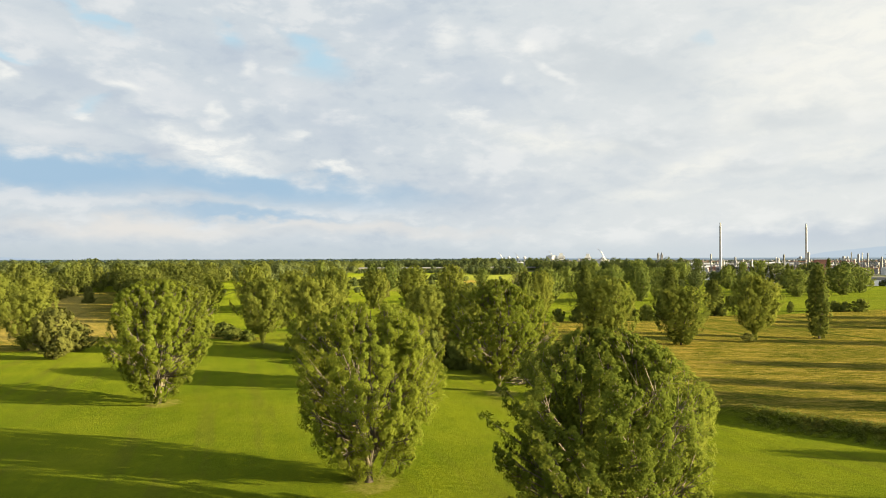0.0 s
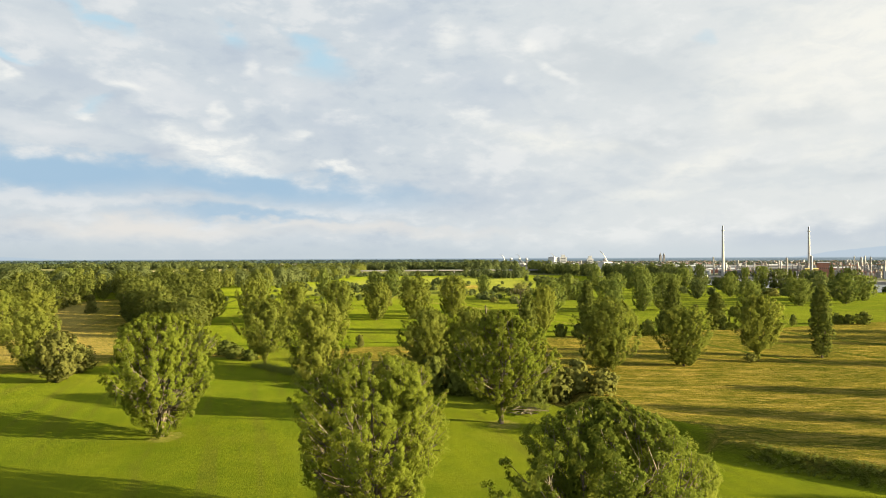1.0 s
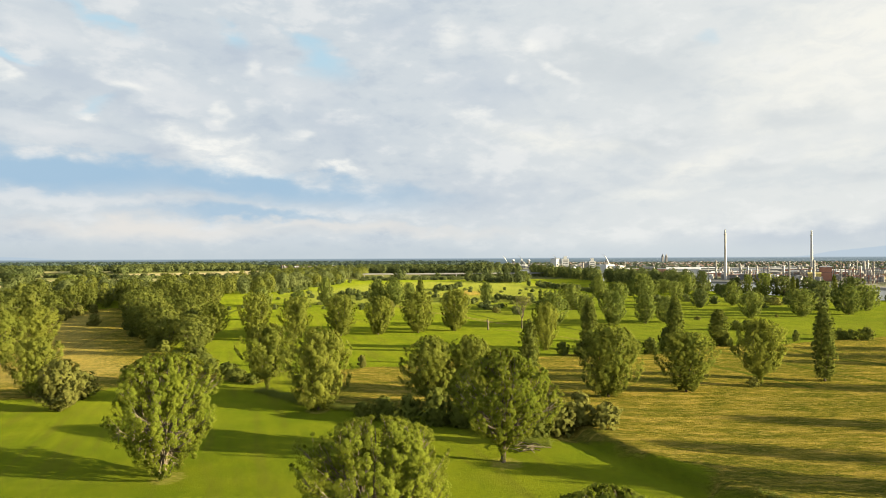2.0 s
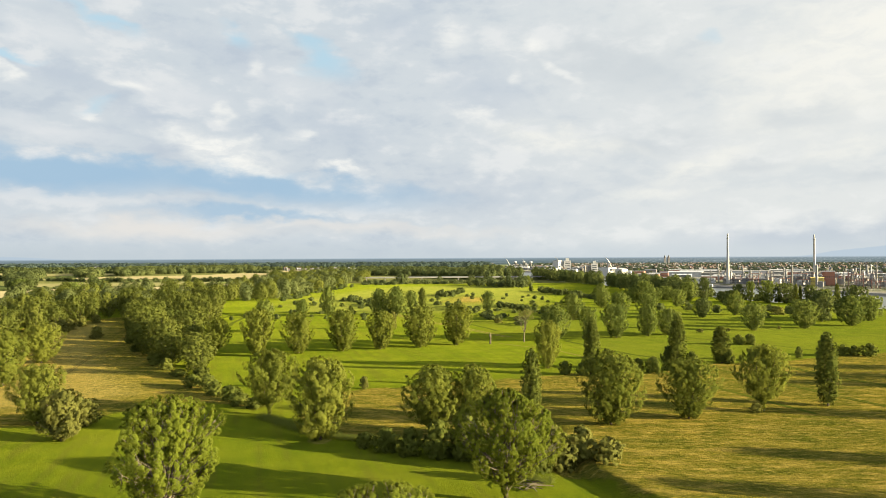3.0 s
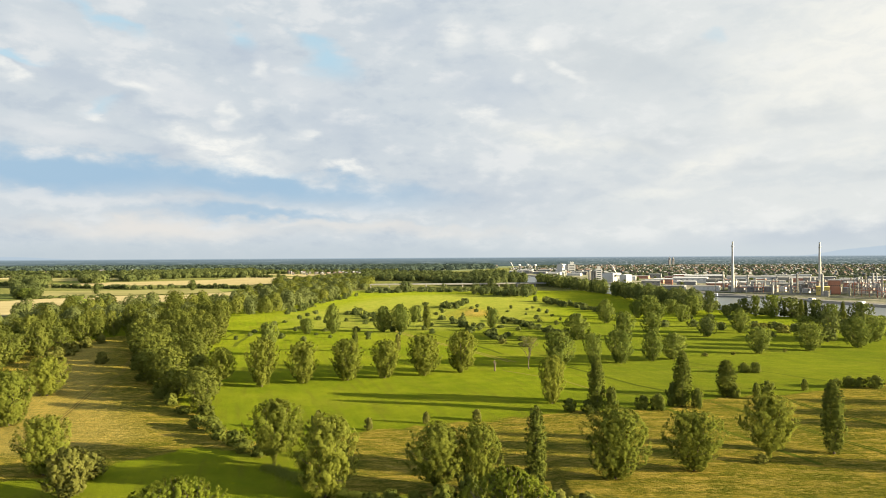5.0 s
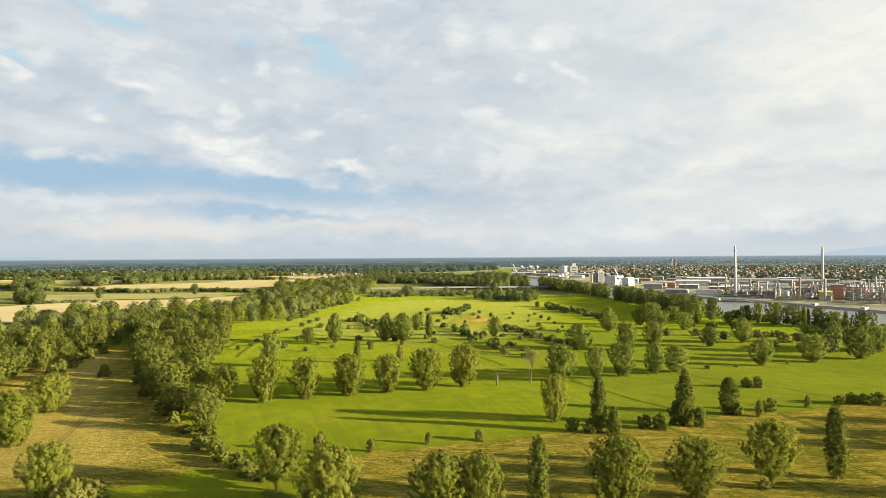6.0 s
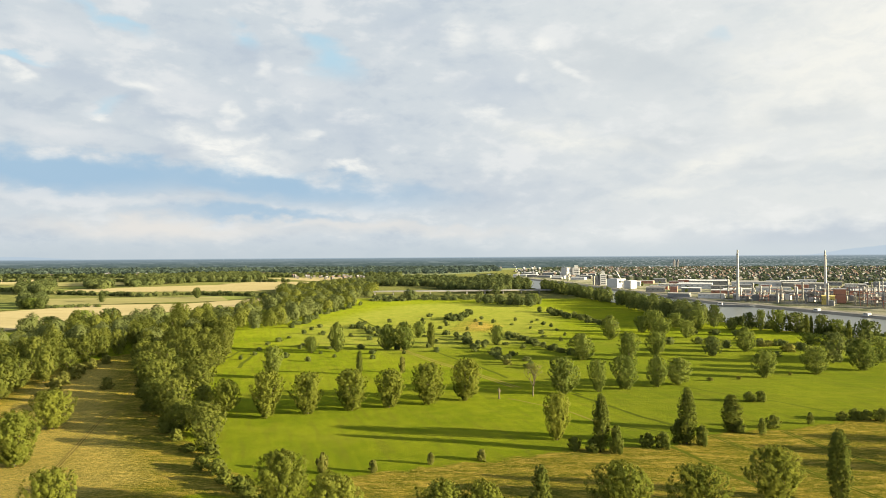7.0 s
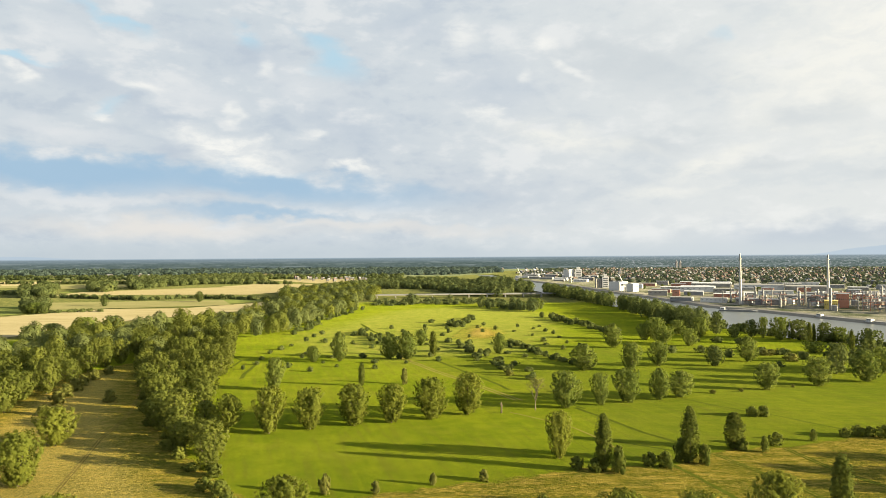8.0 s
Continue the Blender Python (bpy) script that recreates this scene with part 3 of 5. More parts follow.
# ---------------------------------------------------------------- trees
PROFILES = {
    "vase": ([0.0, 0.03, 0.12, 0.30, 0.55, 0.75, 0.90, 1.0], [0.10, 0.26, 0.54, 0.84, 1.0, 0.93, 0.66, 0.16]),
    "round": ([0.0, 0.08, 0.22, 0.45, 0.65, 0.85, 1.0], [0.10, 0.45, 0.85, 1.0, 0.96, 0.70, 0.12]),
    "crown": ([0.0, 0.16, 0.26, 0.45, 0.65, 0.85, 1.0], [0.02, 0.10, 0.62, 0.96, 1.0, 0.72, 0.12]),
    "column": ([0.0, 0.04, 0.15, 0.45, 0.75, 0.92, 1.0], [0.30, 0.62, 0.88, 1.0, 0.84, 0.54, 0.10]),
    "barrel": ([0.0, 0.04, 0.14, 0.40, 0.68, 0.86, 1.0], [0.16, 0.42, 0.68, 0.92, 1.0, 0.84, 0.22]),
    "fan": ([0.0, 0.03, 0.12, 0.30, 0.55, 0.75, 0.90, 1.0], [0.10, 0.32, 0.58, 0.82, 1.0, 0.96, 0.70, 0.18]),
    "bush": ([0.0, 0.10, 0.35, 0.65, 0.88, 1.0], [0.75, 0.95, 1.0, 0.86, 0.5, 0.1]),
}


def tube(verts, faces, pts, radii, sides=6):
    """Adds a tapered tube through points."""
    base = len(verts)
    for k, p in enumerate(pts):
        d = (Vector(pts[min(k + 1, len(pts) - 1)]) - Vector(pts[max(k - 1, 0)])).normalized()
        a = d.orthogonal().normalized()
        b = d.cross(a)
        for s in range(sides):
            t = 2 * math.pi * s / sides
            verts.append(Vector(p) + (a * math.cos(t) + b * math.sin(t)) * radii[k])
    for k in range(len(pts) - 1):
        for s in range(sides):
            o, n = base + k * sides, (s + 1) % sides
            faces.append((o + s, o + n, o + sides + n, o + sides + s))


def leaf_sprays(rng, centres, sizes, count, leaf, outward=None, loose=0.16):
    """Leaf sprays scattered in clumps; most of them turn their faces outwards and up."""
    n = len(centres) * count
    c = np.repeat(centres, count, 0)
    r = np.repeat(sizes, count)[:, None]
    off = rng.normal(size=(n, 3))
    off /= np.linalg.norm(off, axis=1)[:, None]
    p = c + off * rng.uniform(0.15, 1.0, (n, 1)) ** 0.6 * r
    out = np.repeat(centres * np.array([1, 1, 0.0]) if outward is None else outward, count, 0)
    out = out / (np.linalg.norm(out, axis=1)[:, None] + 1e-6)
    nrm = off * (0.14 + loose) + out * 1.0 + rng.normal(size=(n, 3)) * loose + np.array([0, 0, 0.2])
    nrm /= np.linalg.norm(nrm, axis=1)[:, None]
    t = np.cross(nrm, rng.normal(size=(n, 3)))
    t /= np.linalg.norm(t, axis=1)[:, None]
    b = np.cross(nrm, t)
    s = leaf * rng.uniform(0.6, 1.25, (n, 1))
    tip = p + t * s * 0.75 - np.array([0, 0, 0.12]) * s
    return np.stack([p - t * s * 0.45 + b * s * 0.45, p - t * s * 0.45 - b * s * 0.45, tip], 1)


def make_tree(seed, kind, height, width, boughs, clumps, count, leaf, leaf_mat, trunk_r=0.35, limbs=6, lobes=0.18, sides=6, fork=0.10, plump=0.19, core=0.78, split=False, rise=2.2, lift=1.0, skirt=0.85, tight=0.46, loose=0.15):
    """Meshes of one tree: (trunk with its limbs, crown). Foot at the origin.
    Limbs carry boughs, and every bough is a brush of leaf clumps that climbs outwards, so that the outline is tufted."""
    rng = np.random.default_rng(seed)
    hs, rs = PROFILES[kind]
    half = width / 2
    ph = rng.uniform(0, 6.28, 4)

    def reach(h, a):
        lob = np.sin(2 * a + ph[0] + h * 3) + 0.8 * np.sin(3 * a + ph[1] - h * 7) + 0.6 * np.sin(5 * a + ph[2] + h * 11)
        return np.interp(h, hs, rs) * half * (1 - lobes * 0.4 + lobes * 0.4 * lob)

    lean = rng.normal(size=2) * 0.03 * height
    bend = lambda q: np.stack([lean[0] * q ** 2, lean[1] * q ** 2], -1)
    k = np.arange(boughs)
    h = np.clip(0.05 + 0.92 * ((k + rng.uniform(0, 1, boughs)) / boughs) ** skirt, 0.04, 0.96)
    a = k * 2.39996 + rng.normal(size=boughs) * 0.4
    rb = half * plump * rng.uniform(0.65, 1.3, boughs) * (0.55 + 0.45 * np.interp(h, hs, rs))
    far = np.maximum(reach(h, a) - rb * 0.6, 0.0) * rng.uniform(0.22, 1.0, boughs) ** 0.45
    bc = np.stack([far * np.cos(a), far * np.sin(a), h * height], 1)
    bc[:, :2] += bend(h)
    bc[:, 2] = np.clip(bc[:, 2], rb * 0.7, height - rb * rise * 0.8)
    up = np.stack([np.cos(a) * 0.55, np.sin(a) * 0.55, np.full(boughs, lift)], 1) + rng.normal(size=(boughs, 3)) * 0.22
    up = np.repeat(up / np.linalg.norm(up, axis=1)[:, None], clumps, 0)
    q = np.tile((np.arange(clumps) + 0.5) / clumps * 2 - 1, boughs)[:, None]
    d = rng.normal(size=(boughs * clumps, 3))
    d -= up * (d * up).sum(1)[:, None]
    d /= np.linalg.norm(d, axis=1)[:, None]
    own = np.repeat(np.stack([np.cos(a), np.sin(a), np.full(boughs, 0.3)], 1), clumps, 0)
    turn_out = (d * own).sum(1) < -0.35
    d[turn_out] *= -1
    rr = np.repeat(rb, clumps)[:, None]
    c = np.repeat(bc, clumps, 0) + up * q * rr * rise * 0.85 + d * rr * 0.62 * (1 - 0.5 * np.maximum(q, 0)) * rng.uniform(0.3, 1.0, (len(d), 1)) ** 0.6
    d = d + up * q * 0.6
    size = np.clip(rr[:, 0] * tight * (1 - 0.3 * q[:, 0]) * rng.uniform(0.7, 1.3, len(d)), 0.2, 2.2)
    c[:, 2] = np.clip(c[:, 2], size * 0.7, height - size * rng.uniform(0.0, 0.7, len(size)))
    hc, ac, rc = c[:, 2] / height, np.arctan2(c[:, 1], c[:, 0]), np.hypot(c[:, 0], c[:, 1]) + 1e-6
    most = np.maximum(reach(hc, ac) * rng.uniform(0.92, 1.06, len(c)) - size * 0.5, 0.15)
    c[:, :2] *= (np.minimum(rc, most + 0.15 * np.maximum(rc - most, 0)) / rc)[:, None]
    wide = half / np.percentile(np.hypot(c[:, 0], c[:, 1]) + size * 0.8, 92)
    c[:, :2] *= wide
    bc[:, :2] *= wide
    verts, faces, arms = [], [], []
    if limbs:
        z0 = fork * height
        tube(verts, faces, [(0, 0, -0.3), (0.02, 0, 0.25), (0.05, 0.03, z0 * 0.6), (0.0, 0.08, z0 * 1.3)], [trunk_r * 1.5, trunk_r * 1.08, trunk_r, trunk_r * 0.85], sides)
        heads = []
        for i in range(limbs):
            aa = 2 * math.pi * (i + rng.uniform(-0.3, 0.3)) / limbs
            top = rng.uniform(0.62, 0.92) if i else 0.95
            ends = (0.42 if i else 0.06) * float(max(reach(np.array(top * 0.8), np.array(aa)), 0.3)) * 1.25
            pts, rad = [], []
            for q in np.linspace(0, 1, 7):
                hh = z0 * 0.8 + (top * height - z0 * 0.8) * q
                w0 = rng.normal(size=2) * 0.10 * (0 < q < 1)
                bx, by = bend(np.array(hh / height))
                pts.append((ends * q ** 0.72 * math.cos(aa) + bx + w0[0], ends * q ** 0.72 * math.sin(aa) + by + w0[1], hh))
                rad.append(trunk_r * (0.55 * (1 - q) ** 0.8 + 0.06))
            arms.append(([], []))
            tube(*(arms[-1] if split else (verts, faces)), pts, rad, max(4, sides - 1))
            heads += [(Vector(p), rd, i) for p, rd in zip(pts[1:], rad[1:])]
        for i in range(0, boughs, 1 if sides > 6 else 3):
            end = Vector(bc[i])
            below = [hd for hd in heads if hd[0].z < end.z - 0.12 * height] or heads[:1]
            st, rd, arm = min(below, key=lambda hd: (hd[0] - end).length)
            into = arms[arm] if split else (verts, faces)
            mid = st.lerp(end, 0.5) + Vector((0, 0, -0.05 * (end - st).length))
            tube(*into, [st, mid, end], [rd * 0.7, rd * 0.45, 0.04], 4)
            if sides > 6:
                for j in range(0, clumps, 3):
                    tube(*into, [mid.lerp(end, 0.6), Vector(c[i * clumps + j])], [rd * 0.25 + 0.02, 0.02], 3)
    wood = mesh_of("trunk", verts, faces, BARK, True) if verts else None
    facing = c - np.array([0, 0, 0.45 * height])
    facing /= np.linalg.norm(facing / np.array([half, half, height / 2]), axis=1)[:, None] * half + 1e-6
    leaves = leaf_sprays(rng, c, size, count, leaf, d * 0.7 + facing * 0.9, loose)
    if core:
        # the inner sprays, fewer and larger, that close the crown
        n = int(len(c) * count * 0.16)
        hi, ai = rng.uniform(0.06, 0.93, n), rng.uniform(0, 6.28, n)
        ri = reach(hi, ai) * core * rng.uniform(0.0, 1.0, n) ** 0.5
        p = np.stack([ri * np.cos(ai), ri * np.sin(ai), hi * height], 1)
        p[:, :2] += bend(hi)
        leaves = np.concatenate([leaves, leaf_sprays(rng, p, np.full(n, 0.4), 1, leaf * 1.6)])
    crown = leaf_mesh("crown", leaves, leaf_mat)
    return (wood, crown, [mesh_of("limb", v, f, PALE_BARK, True) for v, f in arms]) if split else (wood, crown)


def plant(name, label, category, meshes, m, group=""):
    ob = thing(name, label, category, m, group)
    if meshes[0]:
        trunk = part("trunk", meshes[0], ob)
        for limb in meshes[2] if len(meshes) > 2 else ():
            part("limb", limb, trunk)
    if meshes[1]:
        part("crown" if category != "bush" else "foliage", meshes[1], ob)
    return ob


def stand(x, y, scale=(1, 1, 1), turn=0.0, sink=0.05):
    return Matrix.LocRotScale((x, y, float(ground_z(x, y)) - sink), Euler((0, 0, turn)), scale)


def variants_of(name, label, category, specs, group=""):
    """Models to copy from: the first of each is itself put to use by place()."""
    out = []
    for seed, kind, h, wd, boughs, clumps, count, leaf, mat, *rest in specs:
        extra = rest[0] if rest else {}
        out.append([name, label, category, make_tree(seed, kind, h, wd, boughs, clumps, count, leaf, mat, **extra), h, wd, group])
    return out


def set_out(spots, models, seed):
    """Plants a model at each spot (x, y, height, width); alike trees share their meshes."""
    rng = np.random.default_rng(seed)
    for k, (x, y, hgt, wid) in enumerate(spots):
        name, label, category, meshes, h0, w0, group = models[int(rng.integers(len(models)))]
        s = wid / w0
        plant(name, label, category, meshes, stand(x, y, (s, s * rng.uniform(0.92, 1.08), hgt / h0), rng.uniform(0, 6.28)), group)


def scatter(poly, gap, seed, tall, wide):
    """Random spots in a polygon, no nearer than gap to one another, with heights and widths."""
    rng = np.random.default_rng(seed)
    xs, ys = [p[0] for p in poly], [p[1] for p in poly]
    spots, cells = [], {}
    tries = int((max(xs) - min(xs)) * (max(ys) - min(ys)) / gap ** 2 * 5)
    px, py = rng.uniform(min(xs), max(xs), tries), rng.uniform(min(ys), max(ys), tries)
    ok = inside(px, py, list(poly)) > 0
    for x, y in zip(px[ok], py[ok]):
        key = (int(x // gap), int(y // gap))
        near = [q for i in (-1, 0, 1) for j in (-1, 0, 1) for q in cells.get((key[0] + i, key[1] + j), ())]
        if all((x - q[0]) ** 2 + (y - q[1]) ** 2 > gap * gap for q in near):
            cells.setdefault(key, []).append((x, y))
            s = rng.uniform(0, 1)
            spots.append((float(x), float(y), tall[0] + (tall[1] - tall[0]) * s, wide[0] + (wide[1] - wide[0]) * rng.uniform(0, 1)))
    return spots


# the four great poplars nearest to the start
HEROES = [
    (11, "vase", -8.9, 83, 21.4, 18.6, "large leafy poplar with several pale ascending limbs on the meadow"),
    (17, "round", 13.7, 60.5, 20.6, 18.2, "large dense poplar with a broad lobed crown on the meadow"),
    (13, "vase", -53, 130, 23.2, 18.8, "large leafy poplar standing alone on the mown meadow"),
    (14, "crown", 11, 139, 22.5, 18.6, "tall poplar with a pale forked trunk beside thicket"),
]
for seed, kind, x, y, hgt, wid, label in HEROES:
    near = y < 100
    meshes = make_tree(seed, kind, hgt, wid * 1.03, 190, 16 if near else 11, 60 if near else 46, 0.175 if near else 0.25, LEAF_DEEP if kind == "round" else LEAF, 0.46, 11,
                       sides=8, lobes=0.22 if kind == "round" else 0.36, core=0.5 if kind == "round" else 0.0, plump=0.135, split=True, rise=2.6, skirt=0.80 if kind == "round" else 0.66, tight=0.38, loose=0.26)
    plant("poplar_tree", label, "tree", meshes, stand(x, y, turn=seed * 1.3))

MEADOW_TREES = [(-119, 352, 20.0, 16.5), (-56, 216, 20.7, 16.7), (-35, 188, 22.4, 17.6), (-5, 191, 19.9, 18.5), (6, 189, 20.2, 13.8), (46, 200, 21.0, 18.1), (71, 208, 18.1, 17.4), (98, 219, 21.1, 17.6),
                (-123, 207, 18.0, 16.0), (43, 306, 21.4, 12.8), (-173, 268, 21.9, 20.9), (-192, 326, 19.2, 20.1)]
ROW_TREES = [(-97, 350, 24.0, 14.8), (-78, 359, 21.6, 15.4), (-56, 366, 21.7, 16.6), (-37, 372, 20.5, 14.7), (-16, 380, 22.8, 16.6), (4, 391, 23.4, 16.0)]
FIELD_TREES = [(61, 408, 22.0, 19.1), (83, 415, 19.7, 11.4), (101, 423, 21.1, 17.7), (122, 431, 19.8, 13.2), (137, 438, 16.9, 17.6), (96, 541, 20.9, 20.9), (131, 540, 22.2, 18.3),
               (159, 562, 20.8, 16.3), (201, 461, 18.5, 15.5), (242, 477, 19.8, 19.1), (281, 489, 21.9, 20.3), (147, 673, 23.9, 19.5), (239, 584, 21.1, 17.8), (210, 584, 14.1, 14.1),
               (-103, 592, 26.0, 14.5), (-62, 607, 23.2, 16.8), (-46, 603, 25.0, 18.6), (35, 637, 18.5, 13.4), (-124, 586, 14.3, 12.4), (-39, 695, 16.9, 12.4), (-125, 466, 22.0, 15.2)]
BANK_MORE = [(315, 526, 20.1, 21.0), (261, 763, 22.1, 18.4), (244, 786, 17.1, 19.0), (205, 706, 18.7, 20.5), (193, 735, 17.7, 17.8), (203, 561, 16.2, 14.4), (273, 661, 9.5, 12.7), (317, 633, 10.6, 20.3)]
BANK_HEDGE = [(192, 636, 6.6, 11.3), (217, 635, 6.6, 11.2), (233, 610, 6.9, 9.8), (272, 634, 5.6, 13.2), (285, 623, 6.0, 13.0), (289, 595, 6.7, 12.4), (251, 554, 4.4, 8.9), (280, 703, 5.6, 13.6), (261, 713, 5.7, 13.8), (242, 723, 4.6, 12.8)]
FIELD_EDGE = [(-480, 769, 15.8, 25.3), (-464, 779, 16.6, 28.2), (-418, 767, 25.2, 27.7), (-373, 739, 29.1, 30.3), (-666, 1288, 20.1, 16.9), (-695, 1122, 19.4, 27.7), (-711, 1123, 17.6, 20.4), (-679, 1121, 18.4, 20.3), (-531, 1408, 23.0, 18.4), (-406, 928, 11.4, 10.6)]
BANK_TREES = [(204, 734, 24.8, 22.5), (224, 687, 17.7, 18.8), (278, 522, 23.8, 21.7), (306, 539, 17.2, 21.6), (313, 756, 19.4, 15.8), (323, 750, 22.9, 10.8), (332, 730, 24.6, 22.3),
              (351, 729, 21.6, 24.6), (367, 710, 20.4, 15.9), (379, 705, 16.3, 18.1), (360, 621, 23.8, 23.8), (286, 784, 26.5, 17.7), (293, 752, 12.1, 14.5), (128, 1163, 19.8, 20.7)]
POPLARS = [(22, 190, 24.3, 6.4), (123, 228, 24.2, 8.1), (58, 287, 23.9, 7.4), (97, 299, 24.4, 8.2), (125, 321, 16.9, 9.8), (-24, 623, 22.7, 7.6), (-68, 477, 17.0, 5.0), (350, 706, 20.9, 5.7),
           (323, 582, 27.0, 5.2), (-393, 968, 19.8, 7.9), (356, 710, 19.3, 4.6)]
BUSHES = [(64, 285, 11.0, 7.3), (48, 290, 5.6, 6.5), (55, 287, 5.5, 6.9), (94, 301, 10.4, 7.2), (103, 297, 8.8, 6.2), (127, 320, 6.6, 7.7), (136, 316, 7.6, 4.6), (146, 327, 6.3, 7.3),
          (167, 335, 5.9, 4.3), (159, 384, 5.6, 7.5), (165, 384, 5.9, 8.2), (186, 342, 4.6, 6.6), (193, 344, 5.5, 7.0), (198, 343, 5.0, 6.5), (203, 339, 6.5, 8.0), (79, 294, 6.0, 6.5), (85, 292, 7.0, 7.5)]
SHRUBS = [(-32, 261, 4.9, 3.8), (-11, 271, 4.8, 3.5), (9, 276, 4.5, 5.4), (-51, 260, 7.8, 5.1), (-217, 426, 7.7, 9.8), (161, 449, 2.5, 5.0), (181, 454, 2.2, 3.3), (222, 471, 2.3, 3.0),
          (95, 217, 3.0, 4.5), (275, 623, 5.0, 12.0), (268, 620, 5.0, 12.0), (274, 583, 7.0, 14.0), (36, 519, 4.2, 7.6), (-39, 485, 11.8, 5.5)]
WILLOWS = [(-104, 186, 14.0, 12.4), (-107, 202, 8.5, 11.5)]

near_models = variants_of("poplar_tree", "leafy poplar with a full green crown on the meadow", "tree",
                          [(21 + k, kd, 21.0, 17.0, 96, 7, 36, 0.36, LEAF_MEADOW, {"trunk_r": 0.36, "lobes": 0.26}) for k, kd in enumerate(("fan", "crown", "vase"))])
row_models = variants_of("poplar_tree", "poplar with a vase-shaped crown in a meadow row", "tree",
                         [(31 + k, ("fan", "vase", "fan")[k], 22.0, 16.0, 84, 6, 25, 0.49, LEAF_MEADOW, {"trunk_r": 0.36}) for k in range(3)], "row of poplars")
field_models = variants_of("meadow_tree", "green broadleaf tree standing on the open meadow", "tree",
                           [(41 + k, kd, 21.0, 17.0, 66, 5, 21, 0.62, LEAF_HAZED_FIELD, {"trunk_r": 0.36, "limbs": 5, "sides": 5}) for k, kd in enumerate(("fan", "round", "vase"))])
bank_models = variants_of("riverside_tree", "dense green tree on the river bank", "tree",
                          [(51 + k, kd, 21.0, 19.0, 50, 4, 18, 0.86, (LEAF_HAZED_FAR, LEAF_HAZED_FIELD)[k], {"limbs": 4, "sides": 5}) for k, kd in enumerate(("round", "vase"))])
column_models = variants_of("lombardy_poplar", "narrow dark columnar poplar", "tree",
                            [(61 + k, "column", 23.0, 7.5, 110, 4, 28, 0.40, LEAF_DARK, {"limbs": 4, "fork": 0.04, "lobes": 0.08, "plump": 0.30, "rise": 2.6, "lift": 1.6}) for k in range(2)])
bush_models = variants_of("bush", "dense dark green bush at the meadow edge", "bush",
                          [(71 + k, "bush", 6.0, 6.5, 14, 6, 24, 0.44, LEAF_DARK, {"limbs": 0, "plump": 0.34, "rise": 1.2}) for k in range(2)])
shrub_models = variants_of("bush", "small olive green bush in the grass", "bush",
                           [(81 + k, "bush", 5.0, 5.0, 14, 5, 24, 0.38, LEAF_GREY, {"limbs": 0, "plump": 0.34, "rise": 1.2}) for k in range(2)])
willow_models = variants_of("willow_tree", "greyish olive willow tree at the meadow edge", "tree",
                            [(91, "round", 12.0, 10.0, 50, 7, 34, 0.36, LEAF_GREY, {"trunk_r": 0.25, "fork": 0.05})])
set_out([(x, y, h, wd * 0.95) for x, y, h, wd in MEADOW_TREES], near_models, 1)
set_out([(x, y, h * 1.02, wd * 1.12) for x, y, h, wd in ROW_TREES], row_models, 2)
set_out([(x, y, h, wd * 1.02) for x, y, h, wd in FIELD_TREES], field_models, 3)
set_out(BANK_TREES + BANK_MORE + FIELD_EDGE, bank_models, 4)
set_out(POPLARS, column_models, 5)
set_out(BUSHES, bush_models, 6)
set_out(SHRUBS, shrub_models, 7)
set_out(WILLOWS, willow_models, 8)
set_out([(-246, 420, 8, 10), (-252, 440, 9, 11), (-258, 462, 9, 11), (-264, 482, 8, 10), (-268, 505, 8, 10), (-238, 392, 6, 8), (-270, 530, 7, 9)], shrub_models, 14)
thicket = [(-16, 176, 6, 8), (-10, 172, 7, 8), (-3, 170, 9, 9), (3, 168, 7, 8), (4, 176, 10, 9), (10, 162, 8, 8), (14, 152, 5, 6), (20, 158, 8, 8), (-22, 180, 4, 6), (15, 168, 10, 9),
           (30, 170, 5, 7), (-76, 240, 5, 9), (-84, 248, 5, 8), (-70, 232, 4, 8), (-90, 258, 6, 9), (-64, 226, 3.5, 7), (-98, 264, 5, 8)]
set_out(thicket, bush_models, 10)
set_out([(26, 161, 7, 8), (31, 163, 8, 8), (36, 160, 6, 8), (25, 170, 8, 9), (38, 166, 4, 6)], shrub_models, 15)
# trees beside the view whose long shadows fall across the hay meadow
set_out([(99, 112, 19, 15), (190, 196, 21, 18), (222, 250, 20, 17), (160, 151, 20, 15), (118, 128, 17, 13), (240, 268, 24, 20), (258, 286, 22, 18), (135, 72, 18, 10), (122, 52, 19, 12)], field_models, 9)

# ---------------------------------------------------------------- woods
WOOD_WEST = [(-330, 240), (-240, 300), (-240, 345), (-252, 384), (-266, 440), (-282, 500), (-280, 559), (-274, 595), (-300, 690), (-350, 760), (-420, 770), (-430, 700), (-401, 598), (-430, 540)]
WOOD_TRACK = [(-93, 271), (-108, 276), (-142, 330), (-186, 413), (-240, 520), (-272, 596), (-291, 690), (-240, 735), (-198, 594), (-163, 447), (-130, 352), (-104, 300)]
WOOD_NORTH = [(-270, 595), (-229, 749), (-207, 803), (-203, 991), (-180, 1200), (-215, 1400), (-292, 1305), (-306, 1193), (-327, 965), (-396, 855)]
wood_models = variants_of("wood_tree", "green broadleaf tree in a dense wood", "tree",
                          [(101 + k, kd, 19.0, 14.0, 60, 4, 15, 0.67, LEAF_WOOD, {"limbs": 3, "sides": 4, "trunk_r": 0.3}) for k, kd in enumerate(("round", "barrel", "vase"))], "trees of the wood")
near_wood = scatter(WOOD_TRACK, 14.5, 5, (15, 25), (14, 20))
